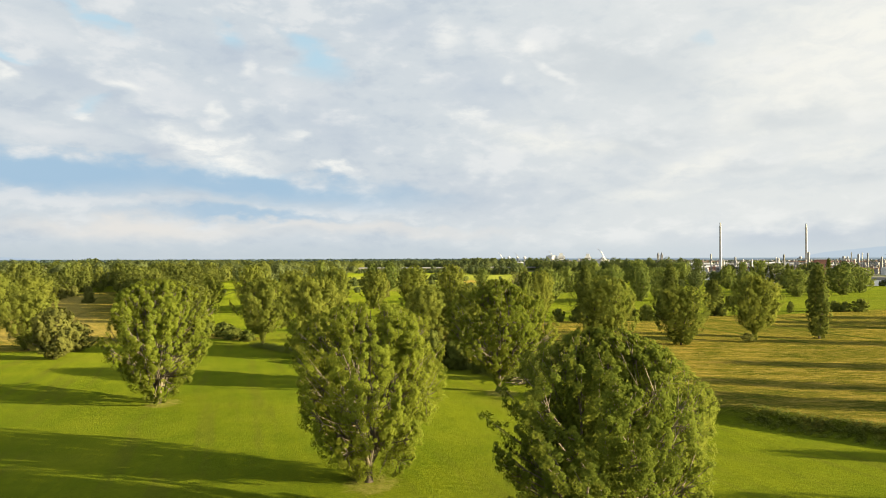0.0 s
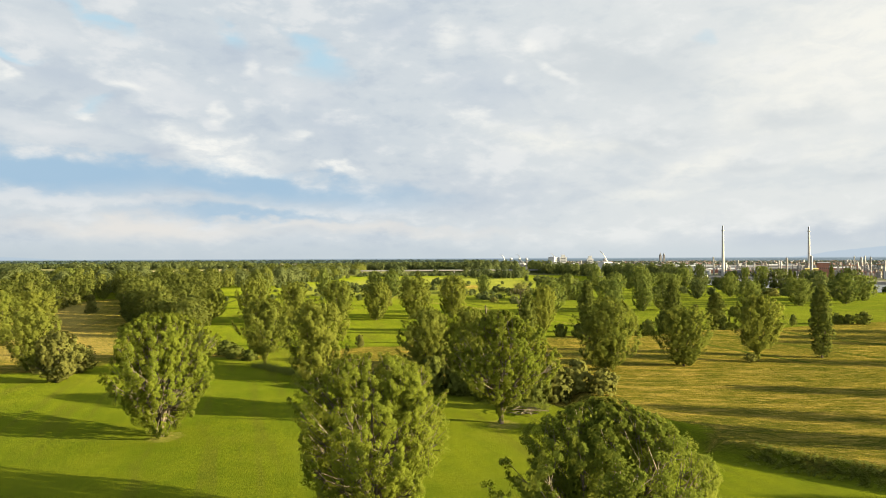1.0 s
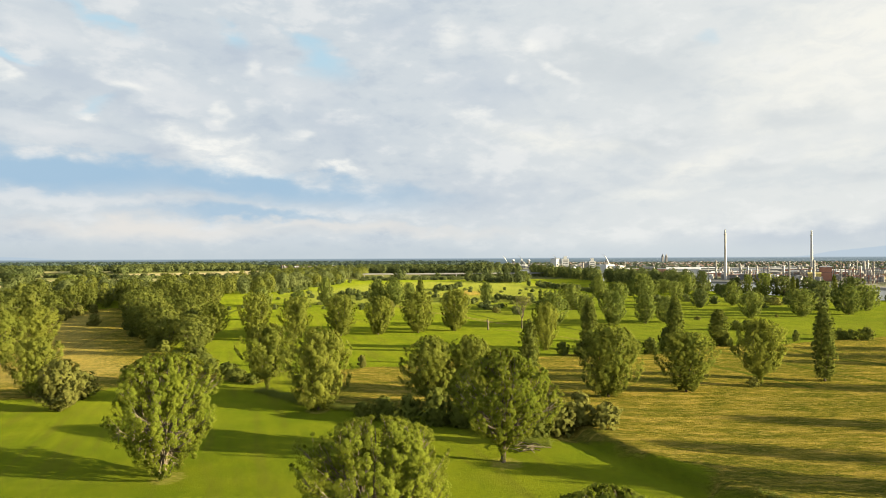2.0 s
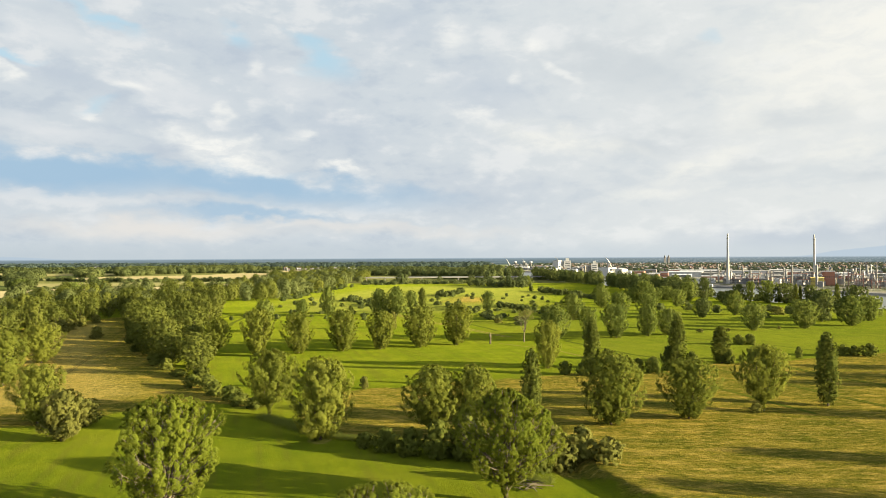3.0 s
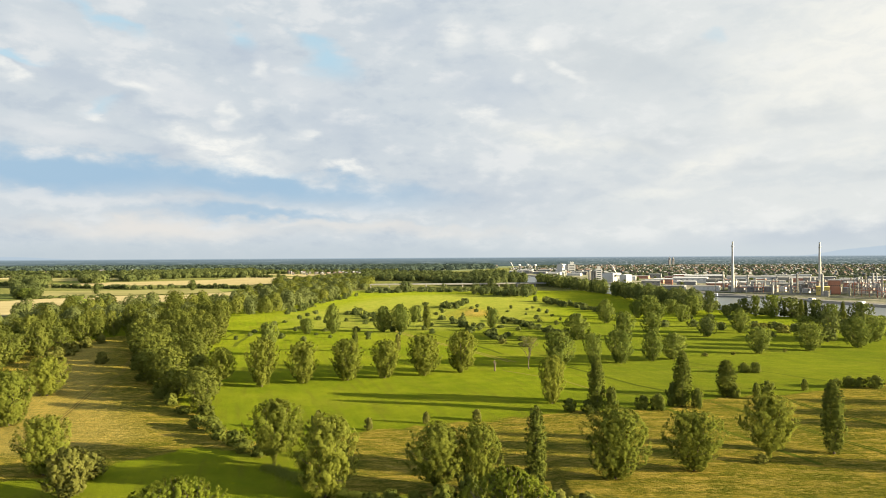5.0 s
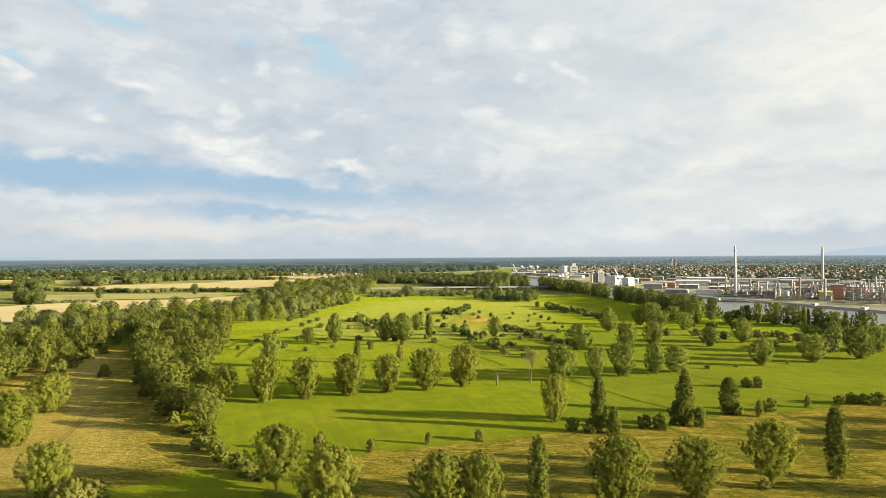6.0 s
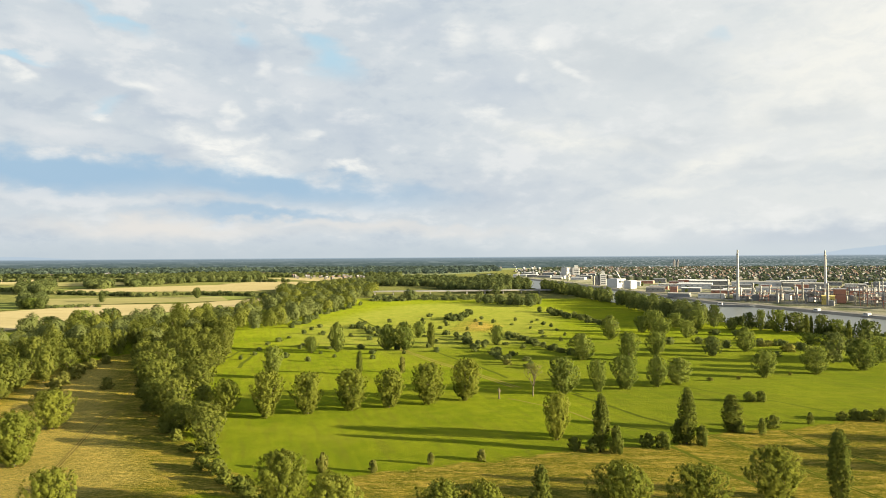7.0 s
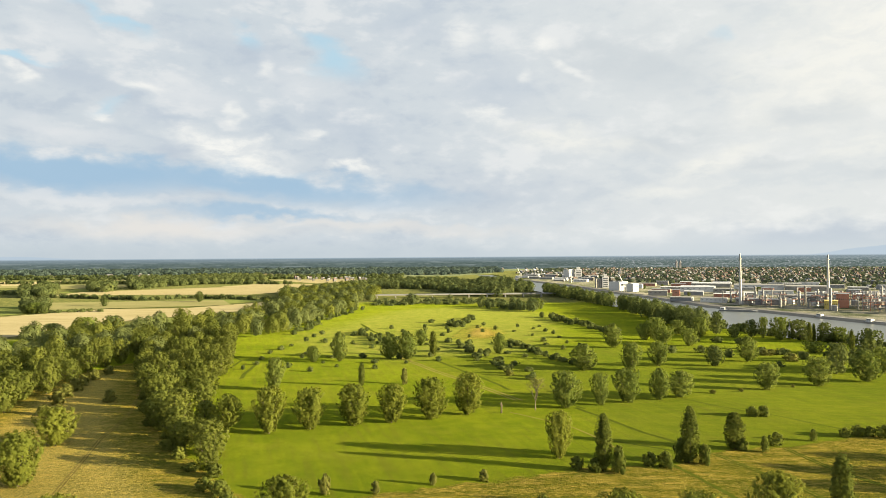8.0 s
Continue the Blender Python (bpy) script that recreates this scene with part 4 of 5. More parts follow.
west_wood = scatter(WOOD_WEST, 16.5, 6, (15, 26), (14, 19))
west_wood.sort(key=lambda s: math.hypot(s[0], s[1]))
set_out(near_wood, wood_models, 11)
set_out(west_wood[:150 - min(150, len(near_wood))], wood_models, 12)


def far_wood(name, label, spots, seed, leaf, mat=LEAF_HAZY, close=1.3):
    """A wood too far off to count its trees: lobed crowns closed by sprays of leaves, joined into one."""
    rng = np.random.default_rng(seed)
    quads, tone = [], []
    for x, y, hgt, wid in spots:
        one = rng.uniform(-0.5, 0.5)
        size = min(max(leaf, math.hypot(x, y) * 0.0021), leaf * 2.4)
        n = int(close * (2.2 * wid * hgt + 0.7 * wid * wid) / (0.54 * size * size)) + 8
        z, a = rng.uniform(0.06, 1.0, n) ** 0.8, rng.uniform(0, 6.28, n)
        ph = rng.uniform(0, 6.28, 3)
        lobe = 1 + 0.16 * np.sin(3 * a + ph[0] + 5 * z) + 0.12 * np.sin(5 * a + ph[1] - 9 * z)
        r = np.interp(z, [0, 0.2, 0.55, 0.8, 0.93, 1], [0.62, 0.82, 1, 0.86, 0.55, 0.12]) * wid / 2 * lobe * rng.uniform(0.62, 1.0, n) ** 0.6
        tall = hgt * (1 + 0.08 * np.sin(2 * a + ph[2]))
        c = np.stack([r * np.cos(a), r * np.sin(a), z * tall], 1)
        out = np.stack([r * np.cos(a), r * np.sin(a), np.interp(z, [0, 0.6, 0.85, 1], [-0.1, 0.15, 0.7, 1.6]) * wid / 2], 1)
        quads.append(leaf_sprays(rng, c, np.full(n, size * 0.5), 1, size, out) + np.array([x, y, float(ground_z(x, y))]))
        tone.append(np.full(n, one))
    return tagged(new(name, leaf_mesh(name, np.concatenate(quads), mat, np.concatenate(tone))), label, "wood", kind="stuff")


far_spots = west_wood[150 - min(150, len(near_wood)):] + scatter(WOOD_NORTH, 20.5, 7, (11, 25), (15, 22))
far_spots += scatter([(-316, 1234), (-225, 1390), (-175, 1410), (-195, 1640), (-315, 2230), (-442, 1726)], 21.0, 21, (12, 22), (16, 24))
far_wood("floodplain_wood", "dense green broadleaf wood along the plain", far_spots[::2], 31, 1.05, LEAF_WOOD)
far_wood("floodplain_thicket", "darker trees mixed into the wood", far_spots[1::2], 37, 1.05)
mid_spots = scatter([(-260, 1948), (-84, 1925), (-19, 1680), (46, 1554), (64, 2174), (-112, 2560), (-297, 2371)], 21.0, 22, (14, 22), (18, 26))
mid_spots += scatter([(34, 1190), (128, 1102), (142, 1201), (89, 1276), (37, 1280)], 16.0, 23, (8, 20), (11, 17))
mid_spots += scatter([(46, 1574), (92, 1500), (180, 1710), (200, 2148), (71, 2415)], 19.0, 24, (18, 28), (16, 22))
belt = scatter([(-160, 1262), (-60, 1290), (40, 1300), (60, 1390), (-40, 1440), (-170, 1400)], 15.0, 26, (3, 7), (8, 14)) + [(-92, 1300, 21, 20), (-84, 1306, 18, 16), (-20, 1420, 12, 12)]
far_wood("bush_belt", "belt of green bushes in front of the road bridge", belt, 39, 1.6)
far_wood("grove", "grove of green trees beside the river bridge", mid_spots, 32, 1.9)
plain_spots = []
for poly, gap, seed in (([(-941, 1965), (-899, 2317), (-1172, 2957), (-1330, 2776)], 26, 41), ([(-899, 2317), (-751, 2673), (-965, 3339), (-1248, 3216)], 28, 42),
                        ([(-1020, 1590), (-950, 1584), (-1216, 2070), (-1279, 2006)], 22, 43), ([(-991, 1844), (-926, 1836), (-1190, 2360), (-1275, 2373)], 26, 44),
                        ([(-716, 1123), (-677, 1121), (-767, 1267), (-804, 1269)], 22, 45)):
    plain_spots += scatter(poly, gap, seed, (16, 24), (22, 30))
far_wood("field_copse", "dark green copses between the grain fields", plain_spots, 33, 2.0)
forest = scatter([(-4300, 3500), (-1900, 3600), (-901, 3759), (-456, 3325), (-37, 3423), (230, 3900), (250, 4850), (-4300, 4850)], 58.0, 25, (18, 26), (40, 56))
far_wood("distant_forest", "dark broad forest on the far plain", forest, 34, 5.0, LEAF_HAZED_FOREST, 0.8)

river_belt = scatter([(197, 1607), (227, 1433), (256, 1193), (276, 1261), (267, 1600), (230, 1821)], 16.0, 8, (22, 28), (17, 21))
river_belt += scatter([(262, 1130), (262, 1004), (262, 861), (274, 785), (296, 845), (285, 967), (298, 1290)], 13.0, 9, (20, 26), (16, 21))
far_wood("riverside_wood", "dense row of green trees along the river bank", river_belt, 36, 1.4, LEAF_HAZED_FAR)


def hedge_spots(line, gap, seed, tall, wide, jitter=4.0):
    rng = np.random.default_rng(seed)
    out = []
    for (ax, ay), (bx, by) in zip(line, line[1:]):
        n = int(math.hypot(bx - ax, by - ay) / gap)
        for k in range(n):
            q = (k + rng.uniform(0, 1)) / max(n, 1)
            out.append((ax + (bx - ax) * q + rng.normal() * jitter, ay + (by - ay) * q + rng.normal() * jitter, rng.uniform(*tall), rng.uniform(*wide)))
    return out


meadow_bushes = hedge_spots([(-11, 727), (27, 605), (53, 502)], 9, 51, (3, 6), (6, 11), 6)
meadow_bushes += hedge_spots([(50, 725), (73, 621), (103, 543)], 7, 52, (3, 6), (6, 12), 4)
meadow_bushes += hedge_spots([(123, 1012), (162, 851), (172, 789)], 9, 53, (4, 8), (9, 15), 5)
meadow_bushes += hedge_spots([(-115, 812), (-78, 715)], 8, 54, (4, 7), (7, 12), 5)
meadow_bushes += hedge_spots([(-26, 949), (-3, 872), (25, 990)], 10, 55, (4, 8), (8, 12), 5)
meadow_bushes += hedge_spots([(-196, 800), (-192, 991), (-168, 1195)], 12, 71, (3, 7), (7, 12), 7)
bank_shrubs = hedge_spots([(285, 1000), (318, 857), (338, 783), (375, 714), (412, 640), (450, 560)], 7, 68, (5, 11), (9, 16), 4)
far_bush = variants_of("bush", "rounded green bush on the meadow", "bush", [(111 + k, "bush", 5.0, 8.0, 9, 4, 15, 0.82, LEAF_HAZED_FAR, {"limbs": 0, "plump": 0.38, "rise": 1.1}) for k in range(2)], "meadow bushes")
set_out(meadow_bushes + BANK_HEDGE + bank_shrubs, far_bush, 56)
edge_bush = variants_of("bush", "dark green undergrowth bush at the wood's edge", "bush", [(121, "bush", 6.0, 8.0, 16, 5, 16, 0.66, LEAF_WOOD, {"limbs": 0, "plump": 0.34, "rise": 1.2})], "undergrowth of the wood")
set_out(hedge_spots([(-92, 268), (-108, 279), (-143, 334), (-187, 416), (-241, 522)], 15, 69, (3, 6), (7, 10), 2.5), edge_bush, 59)
set_out(scatter([(-190, 560), (-130, 520), (120, 640), (110, 900), (-60, 900), (-160, 820)], 25.0, 57, (2.0, 5.0), (4, 9)), far_bush, 58)
far_wood("hedgerow", "dark hedgerows between the fields", hedge_spots([(-1500, 1900), (-1050, 1700)], 12, 63, (7, 14), (10, 18)) + hedge_spots([(-1800, 2500), (-1300, 2480), (-560, 2330)], 14, 64, (7, 15), (12, 22)) + hedge_spots([(-2400, 3050), (-1300, 2900), (-250, 2950)], 15, 65, (9, 18), (14, 26)) + hedge_spots([(-2900, 3350), (-250, 3200)], 15, 66, (10, 18), (16, 28)) + hedge_spots([(-420, 1700), (-300, 2450)], 14, 67, (8, 16), (12, 20)) + hedge_spots([(-957, 1607), (-670, 1475), (-602, 1551), (-326, 1408)], 9, 61, (5, 11), (9, 16)) + hedge_spots([(-697, 1122), (-600, 1170)], 10, 62, (3, 6), (8, 12)), 35, 2.0)


def weed_strip(line, width, tall, seed, mat, name, label):
    """A ragged strip of tall weeds along a line, joined into one."""
    rng = np.random.default_rng(seed)
    c = []
    for (ax, ay), (bx, by) in zip(line, line[1:]):
        d = math.hypot(bx - ax, by - ay)
        n = int(d * width * 5.0)
        q, off = rng.uniform(0, 1, n), rng.normal(size=n) * width * 0.33
        x, y = ax + (bx - ax) * q - (by - ay) / d * off, ay + (by - ay) * q + (bx - ax) / d * off
        c.append(np.stack([x, y, ground_z(x, y) + rng.uniform(0.15, 0.8, n) * tall], 1))
    c = np.concatenate(c)
    quads = leaf_sprays(rng, c, np.full(len(c), tall * 0.55), 12, 0.24, np.tile([0.2, -0.3, 0.9], (len(c), 1)))
    return tagged(new(name, leaf_mesh(name, quads, mat)), label, "weeds", kind="stuff")


weed_strip([(50, 115)] + DITCH[2:6], 3.2, 0.65, 95, LEAF_DARK, "weeds", "dark green weeds along the meadow bank")
weed_strip([(-58, 214), (-50, 206), (-35, 192), (-20, 186), (-4, 180), (8, 168), (14, 154), (22, 150)], 4.5, 1.2, 96, LEAF_DARK, "weeds", "tall green weeds under the meadow trees")

# ---------------------------------------------------------------- dead wood
rng = np.random.default_rng(97)


def bare_tree(x, y, height, spread, seed):
    """A dying tree: bare forked limbs and fine twigs, with a few withered leaves."""
    rng = np.random.default_rng(seed)
    ob = thing("dying_tree", "dying tree with bare pale limbs and few withered leaves", "tree", stand(x, y))
    v, f, tips = [], [], []

    def grow(p, d, length, r, level):
        end = p + d * length
        tube(v, f, [p, p.lerp(end, 0.5) + Vector(rng.normal(size=3) * length * 0.03), end], [r, r * 0.8, r * 0.6], 5 if level < 2 else 3)
        if level > 3:
            tips.append(end)
            return
        for _ in range(3 if level else 6):
            nd = (d + Vector(rng.normal(size=3) * 0.42) + Vector((0, 0, 0.30))).normalized()
            grow(end, nd, length * rng.uniform(0.62, 0.88), r * 0.55, level + 1)

    grow(Vector((0, 0, -0.2)), Vector((0, 0, 1)), height * 0.31, 0.42, 0)
    part("trunk", mesh_of("trunk", v, f, DEADWOOD, True), ob)
    c = np.array([t[:] for t in tips])
    part("crown", leaf_mesh("crown", leaf_sprays(rng, c, np.full(len(c), 0.9), 5, 0.42), LEAF_GREY), ob, "sparse withered yellowish leaves")


bare_tree(43, 402, 18.8, 10.4, 5)
snag = thing("tree_snag", "pale broken dead trunk standing in the grass", "dead tree", stand(23, 395))
v, f = [], []
tube(v, f, [(0, 0, -0.2), (0.1, 0, 3.0), (-0.1, 0.1, 6.4)], [0.55, 0.42, 0.25], 8)
tube(v, f, [(0.1, 0, 3.2), (1.0, 0.2, 5.2)], [0.35, 0.12], 6)
tube(v, f, [(0.0, 0, 4.0), (-0.9, -0.1, 5.6)], [0.3, 0.1], 6)
part("trunk", mesh_of("trunk", v, f, DEADWOOD, True), snag)
pile = thing("brush_pile", "heap of pale dead branches beside the thicket", "brush pile", stand(17, 147))
for k in range(26):
    v, f = [], []
    a, l = rng.uniform(0, 6.28), rng.uniform(2.0, 5.0)
    o = Vector((rng.normal() * 1.4, rng.normal() * 1.0, rng.uniform(0.15, 1.1)))
    d = Vector((math.cos(a), math.sin(a), rng.uniform(-0.12, 0.2))) * l / 2
    tube(v, f, [o - d, o + Vector((0, 0, 0.15)), o + d], [0.10, 0.08, 0.03], 5)
    part("branch", mesh_of("branch", v, f, DEADWOOD, True), pile)


# ---------------------------------------------------------------- fields on the plain
FIELDS = {
    "ripe": [[(-517, 770), (-711, 1059), (-633, 1216), (-489, 1233), (-366, 1430), (-319, 1234), (-401, 1104), (-474, 990), (-491, 873)],
             [(-1002, 1682), (-1025, 1878), (-814, 2055), (-543, 2264), (-400, 1931), (-514, 1682), (-717, 1703)],
             [(-1592, 2372), (-1835, 2735), (-1586, 2821), (-1405, 2393), (-1329, 2084)],
             [(-750, 2164), (-683, 2432), (-476, 2301), (-507, 1979)], [(-790, 2812), (-456, 2892), (-328, 2539), (-497, 2403)], [(-1370, 3532), (-1242, 4424), (-1046, 4366), (-997, 3552)]],
    "pale": [[(-839, 1398), (-500, 1460), (-430, 1301), (-717, 1196)], [(-1700, 2250), (-1330, 2420), (-900, 2330), (-1150, 2060)], [(-1600, 3000), (-900, 3060), (-880, 2880), (-1400, 2800)]],
    "green": [[(-725, 1080), (-854, 1273), (-782, 1411), (-420, 1500), (-380, 1450), (-500, 1262), (-640, 1230)], [(-450, 892), (-421, 1063), (-420, 1090), (-391, 927)],
              [(-1053, 1793), (-1254, 2370), (-1152, 2404), (-976, 1936)]],
}
for kind, outlines in FIELDS.items():
    for k, outline in enumerate(outlines):
        sheet("field", outline, {"ripe": STRAW, "pale": STUBBLE, "green": CROP}[kind], {"ripe": 0.40, "pale": 1.0, "green": 0.75}[kind] + 0.04 * k, {"ripe": "ripe straw-coloured grain field", "pale": "pale yellowish stubble field on the plain", "green": "green crop field on the plain"}[kind], "field")

# ---------------------------------------------------------------- the far bank: quay, works and town


def box_mesh(name, sx, sy, sz, mat, bevel=0.0):
    """A block standing on the origin, its edges slightly rounded."""
    bm = bmesh.new()
    bmesh.ops.create_cube(bm, size=1.0, matrix=Matrix.Translation((0, 0, sz / 2)) @ Matrix.Diagonal((sx, sy, sz, 1)))
    if bevel:
        bmesh.ops.bevel(bm, geom=bm.edges[:], offset=bevel, segments=1, affect="EDGES")
    return bm, mat


def at_spot(x, y, z=0.0, turn=0.0):
    return Matrix.LocRotScale((x, y, z), Euler((0, 0, radians(turn))), None)


def drum_mesh(name, r, h, mat, sides=18, top=None):
    v, f = [], []
    tube(v, f, [(0, 0, 0), (0, 0, h)], [r, r if top is None else top], sides)
    f.append(tuple(range(len(v) - sides, len(v))))
    return mesh_of(name, v, f, mat)


def gable(verts, faces, x, y, z, sx, sy, h, roof, turn):
    """One gabled house: four walls and two roof slopes."""
    c, s = math.cos(turn), math.sin(turn)
    b = len(verts)
    for dx, dy, dz in ((-1, -1, 0), (1, -1, 0), (1, 1, 0), (-1, 1, 0), (-1, -1, 1), (1, -1, 1), (1, 1, 1), (-1, 1, 1)):
        px, py = dx * sx / 2, dy * sy / 2
        verts.append((x + px * c - py * s, y + px * s + py * c, z + dz * h))
    for dx in (-1, 1):
        px = dx * sx / 2
        verts.append((x + px * c, y + px * s, z + h + roof))
    walls = [(b, b + 1, b + 5, b + 4), (b + 1, b + 2, b + 6, b + 9, b + 5), (b + 2, b + 3, b + 7, b + 6), (b + 3, b, b + 4, b + 8, b + 7)]
    roofs = [(b + 4, b + 5, b + 9, b + 8), (b + 6, b + 7, b + 8, b + 9)]
    faces += walls + roofs
    return [0] * 4 + [1] * 2


def town(name, label, poly, gap, seed, sizes, roof_share, tall=(5, 11)):
    """Streets of houses too far off to count, joined into one."""
    rng = np.random.default_rng(seed)
    verts, faces, slots = [], [], []
    for x, y, *_ in scatter(poly, gap, seed, (1, 1), (1, 1)):
        sx, sy = rng.uniform(*sizes), rng.uniform(*sizes) * 0.7
        kinds = gable(verts, faces, x, y, 0.0, sx, sy, rng.uniform(*tall), rng.uniform(1.5, 4.5), rng.choice((0.3, 1.87, 0.9)) + rng.normal() * 0.1)
        r = rng.uniform()
        roof = 1 if r < roof_share else (2 if r < roof_share + 0.25 else 3)
        slots += [0 if k == 0 else roof for k in kinds]
    me = mesh_of(name, verts, faces, PLASTER)
    for mat in (TILE, SLATE, GREY):
        me.materials.append(mat)
    me.polygons.foreach_set("material_index", slots)
    return tagged(new(name, me), label, "town", kind="stuff")


town("town_houses", "distant town of pale houses with tiled roofs", [(700, 2250), (1209, 2003), (2900, 3300), (3000, 4000), (1500, 4700), (700, 4600), (480, 3300)], 36.0, 71, (7, 13), 0.55)
town("harbour_houses", "pale houses and sheds along the harbour", [(330, 2900), (480, 2500), (640, 2350), (620, 3300), (420, 4300), (300, 3700)], 46.0, 72, (10, 22), 0.25)
town("village_houses", "distant village of small pale houses", [(-652, 2719), (-331, 2482), (-383, 2878), (-725, 3023)], 46.0, 73, (8, 13), 0.4)
town("distant_sheds", "pale sheds on the far plain", [(-2100, 3300), (-1500, 3300), (-1750, 4000), (-2500, 4000)], 140.0, 74, (12, 26), 0.4)
town("distant_city", "far city skyline of pale blocks on the plain", [(-2600, 4500), (700, 4500), (700, 4850), (-2600, 4850)], 190.0, 79, (12, 26), 0.1, (7, 15))
city_trees = scatter([(600, 2200), (1150, 1900), (3000, 3200), (3100, 4400), (1500, 4800), (600, 4800), (300, 3300)], 40.0, 75, (7, 13), (16, 30))
far_wood("town_trees", "dark green trees between the town houses", city_trees, 76, 2.4, LEAF_HAZED_TOWN, 0.9)


def hall(x, y, sx, sy, h, turn, wall, roof, label, bays=6, name="warehouse"):
    ob = thing(name, label, "building", at_spot(x, y, -0.2, turn))
    part("wall", box_mesh("wall", sx, sy, h, wall, 0.15), ob)
    v, f = [], []
    n = max(1, round(sy / 22))
    for k in range(n):
        y0, y1 = -sy / 2 - 0.4 + k * (sy + 0.8) / n, -sy / 2 - 0.4 + (k + 1) * (sy + 0.8) / n
        b = len(v)
        for px in (-sx / 2 - 0.4, sx / 2 + 0.4):
            v += [(px, y0, h + 0.02), (px, (y0 + y1) / 2, h + 1.5), (px, y1, h + 0.02)]
        f += [(b, b + 3, b + 4, b + 1), (b + 1, b + 4, b + 5, b + 2), (b, b + 1, b + 2), (b + 3, b + 5, b + 4), (b, b + 2, b + 5, b + 3)]
    part("roof", mesh_of("roof", v, f, roof), ob)
    for k in range(bays):
        px = (k + 0.5) / bays * sx - sx / 2
        win = part("window", box_mesh("window", sx / bays * 0.35, 0.2, h * 0.09, GLASS), ob)
        win.location = (px, -sy / 2 - 0.06, h * 0.58)
        part("window_sill", box_mesh("window_sill", sx / bays * 0.37, 0.3, 0.2, CONCRETE), win, m=Matrix.Translation((0, -0.05, -0.21)))
    return ob


HALLS = [(424, 2718, 28, 30, 37, 38, WHITE, GREY, "tall white mill building by the harbour"), (583, 1720, 79, 60, 12.5, -22, WHITE, WHITE, "long white warehouse by the river works"),
         (704, 1961, 104, 70, 11, -22, CONCRETE, WHITE, "long pale warehouse with a light roof"), (771, 1816, 116, 60, 12, -22, WHITE, CONCRETE, "long pale warehouse with a light roof"),
         (860, 1746, 96, 60, 11, -22, CONCRETE, CONCRETE, "long pale warehouse with a light roof"), (430, 1360, 40, 24, 8, -28, GREY, CONCRETE, "low grey shed on the quay"),
         (480, 1325, 46, 26, 8, -28, WHITE, CONCRETE, "low white shed on the quay"), (530, 1290, 42, 26, 9, -28, CONCRETE, GREY, "low grey shed on the quay"),
         (408, 1800, 32, 36, 22.5, 36, WHITE, GREY, "large white silo hall by the river"), (428, 1739, 22, 24, 19.6, 36, WHITE, WHITE, "white cube-like silo building"),
         (460, 1491, 15, 18, 15.6, -20, BRICK, SLATE, "brick-red tower house on the quay"), (600, 1140, 19, 16, 13.6, -28, OCHRE, OCHRE, "ochre works building on the quay"),
         (636, 1172, 18, 20, 23.3, -28, BRICK, GREY, "dark red works building with many floors"), (700, 1180, 30, 24, 14, -28, WHITE, GREY, "pale works building with light walls"),
         (545, 1250, 44, 26, 10, -28, GREY, GREY, "grey works hall near the quay"), (640, 1330, 60, 34, 12, -28, CONCRETE, CONCRETE, "pale works hall with a light roof"),
         (760, 1260, 50, 30, 12, -28, OCHRE, CONCRETE, "yellowish works hall with flat roof"), (600, 1500, 60, 34, 9, -22, CONCRETE, WHITE, "low pale shed with a light roof"),
         (700, 1560, 70, 40, 9, -22, WHITE, CONCRETE, "low pale shed with a light roof"), (520, 1560, 40, 30, 9, -22, GREY, WHITE, "low shed with a white roof")]
for spec in HALLS:
    hall(*spec)
# low sheds and stores between the quay and the town
rng = np.random.default_rng(80)
for x, y, *_ in scatter([(440, 1480), (640, 1400), (860, 1300), (1000, 1250), (1150, 1500), (1150, 1850), (900, 2050), (640, 2150), (430, 2300), (400, 1900)], 78.0, 81, (1, 1), (1, 1))[:48]:
    if all(math.hypot(x - q[0], y - q[1]) > 0.55 * (q[2] + 30) for q in HALLS):
        wall, roof = (WHITE, CONCRETE, GREY, BRICK)[int(rng.integers(4))], (CONCRETE, WHITE, GREY, SLATE)[int(rng.integers(4))]
        hall(x, y, rng.uniform(24, 56), rng.uniform(16, 30), rng.uniform(6, 13), -22 + rng.normal() * 5, wall, roof, "low industrial shed with a shallow pitched roof", 4, "industrial_shed")

# trees between the sheds
yard_models = variants_of("yard_tree", "green tree between the pale harbour sheds", "tree", [(131 + k, kd, 12.0, 11.0, 18, 4, 14, 1.0, LEAF_HAZED_FAR, {"limbs": 3, "sides": 4, "trunk_r": 0.25}) for k, kd in enumerate(("round", "fan"))], "trees of the harbour")
yard = scatter([(450, 1440), (640, 1390), (860, 1300), (1150, 1500), (1150, 1850), (900, 2100), (640, 2250), (430, 2300), (400, 1900)], 70.0, 84, (7, 14), (8, 15))
set_out([q for q in yard if all(math.hypot(q[0] - b[0], q[1] - b[1]) > 0.62 * b[2] + 8 for b in HALLS)], yard_models, 85)


def mill_tower(x, y, sx, h, label):
    ob = thing("mill_tower", label, "building", at_spot(x, y, 0, -8))
    part("wall", box_mesh("wall", sx, sx * 0.8, h * 0.8, WHITE, 0.2), ob)
    part("roof_house", box_mesh("roof_house", sx * 0.5, sx * 0.5, h * 0.2, WHITE, 0.2), ob, m=Matrix.Translation((0, 0, h * 0.8)))
    for k in range(5):
        win = part("window", box_mesh("window", sx * 0.7, 0.2, h * 0.05, GLASS), ob)
        win.location = (0, -sx * 0.4 - 0.06, h * (0.1 + 0.14 * k))


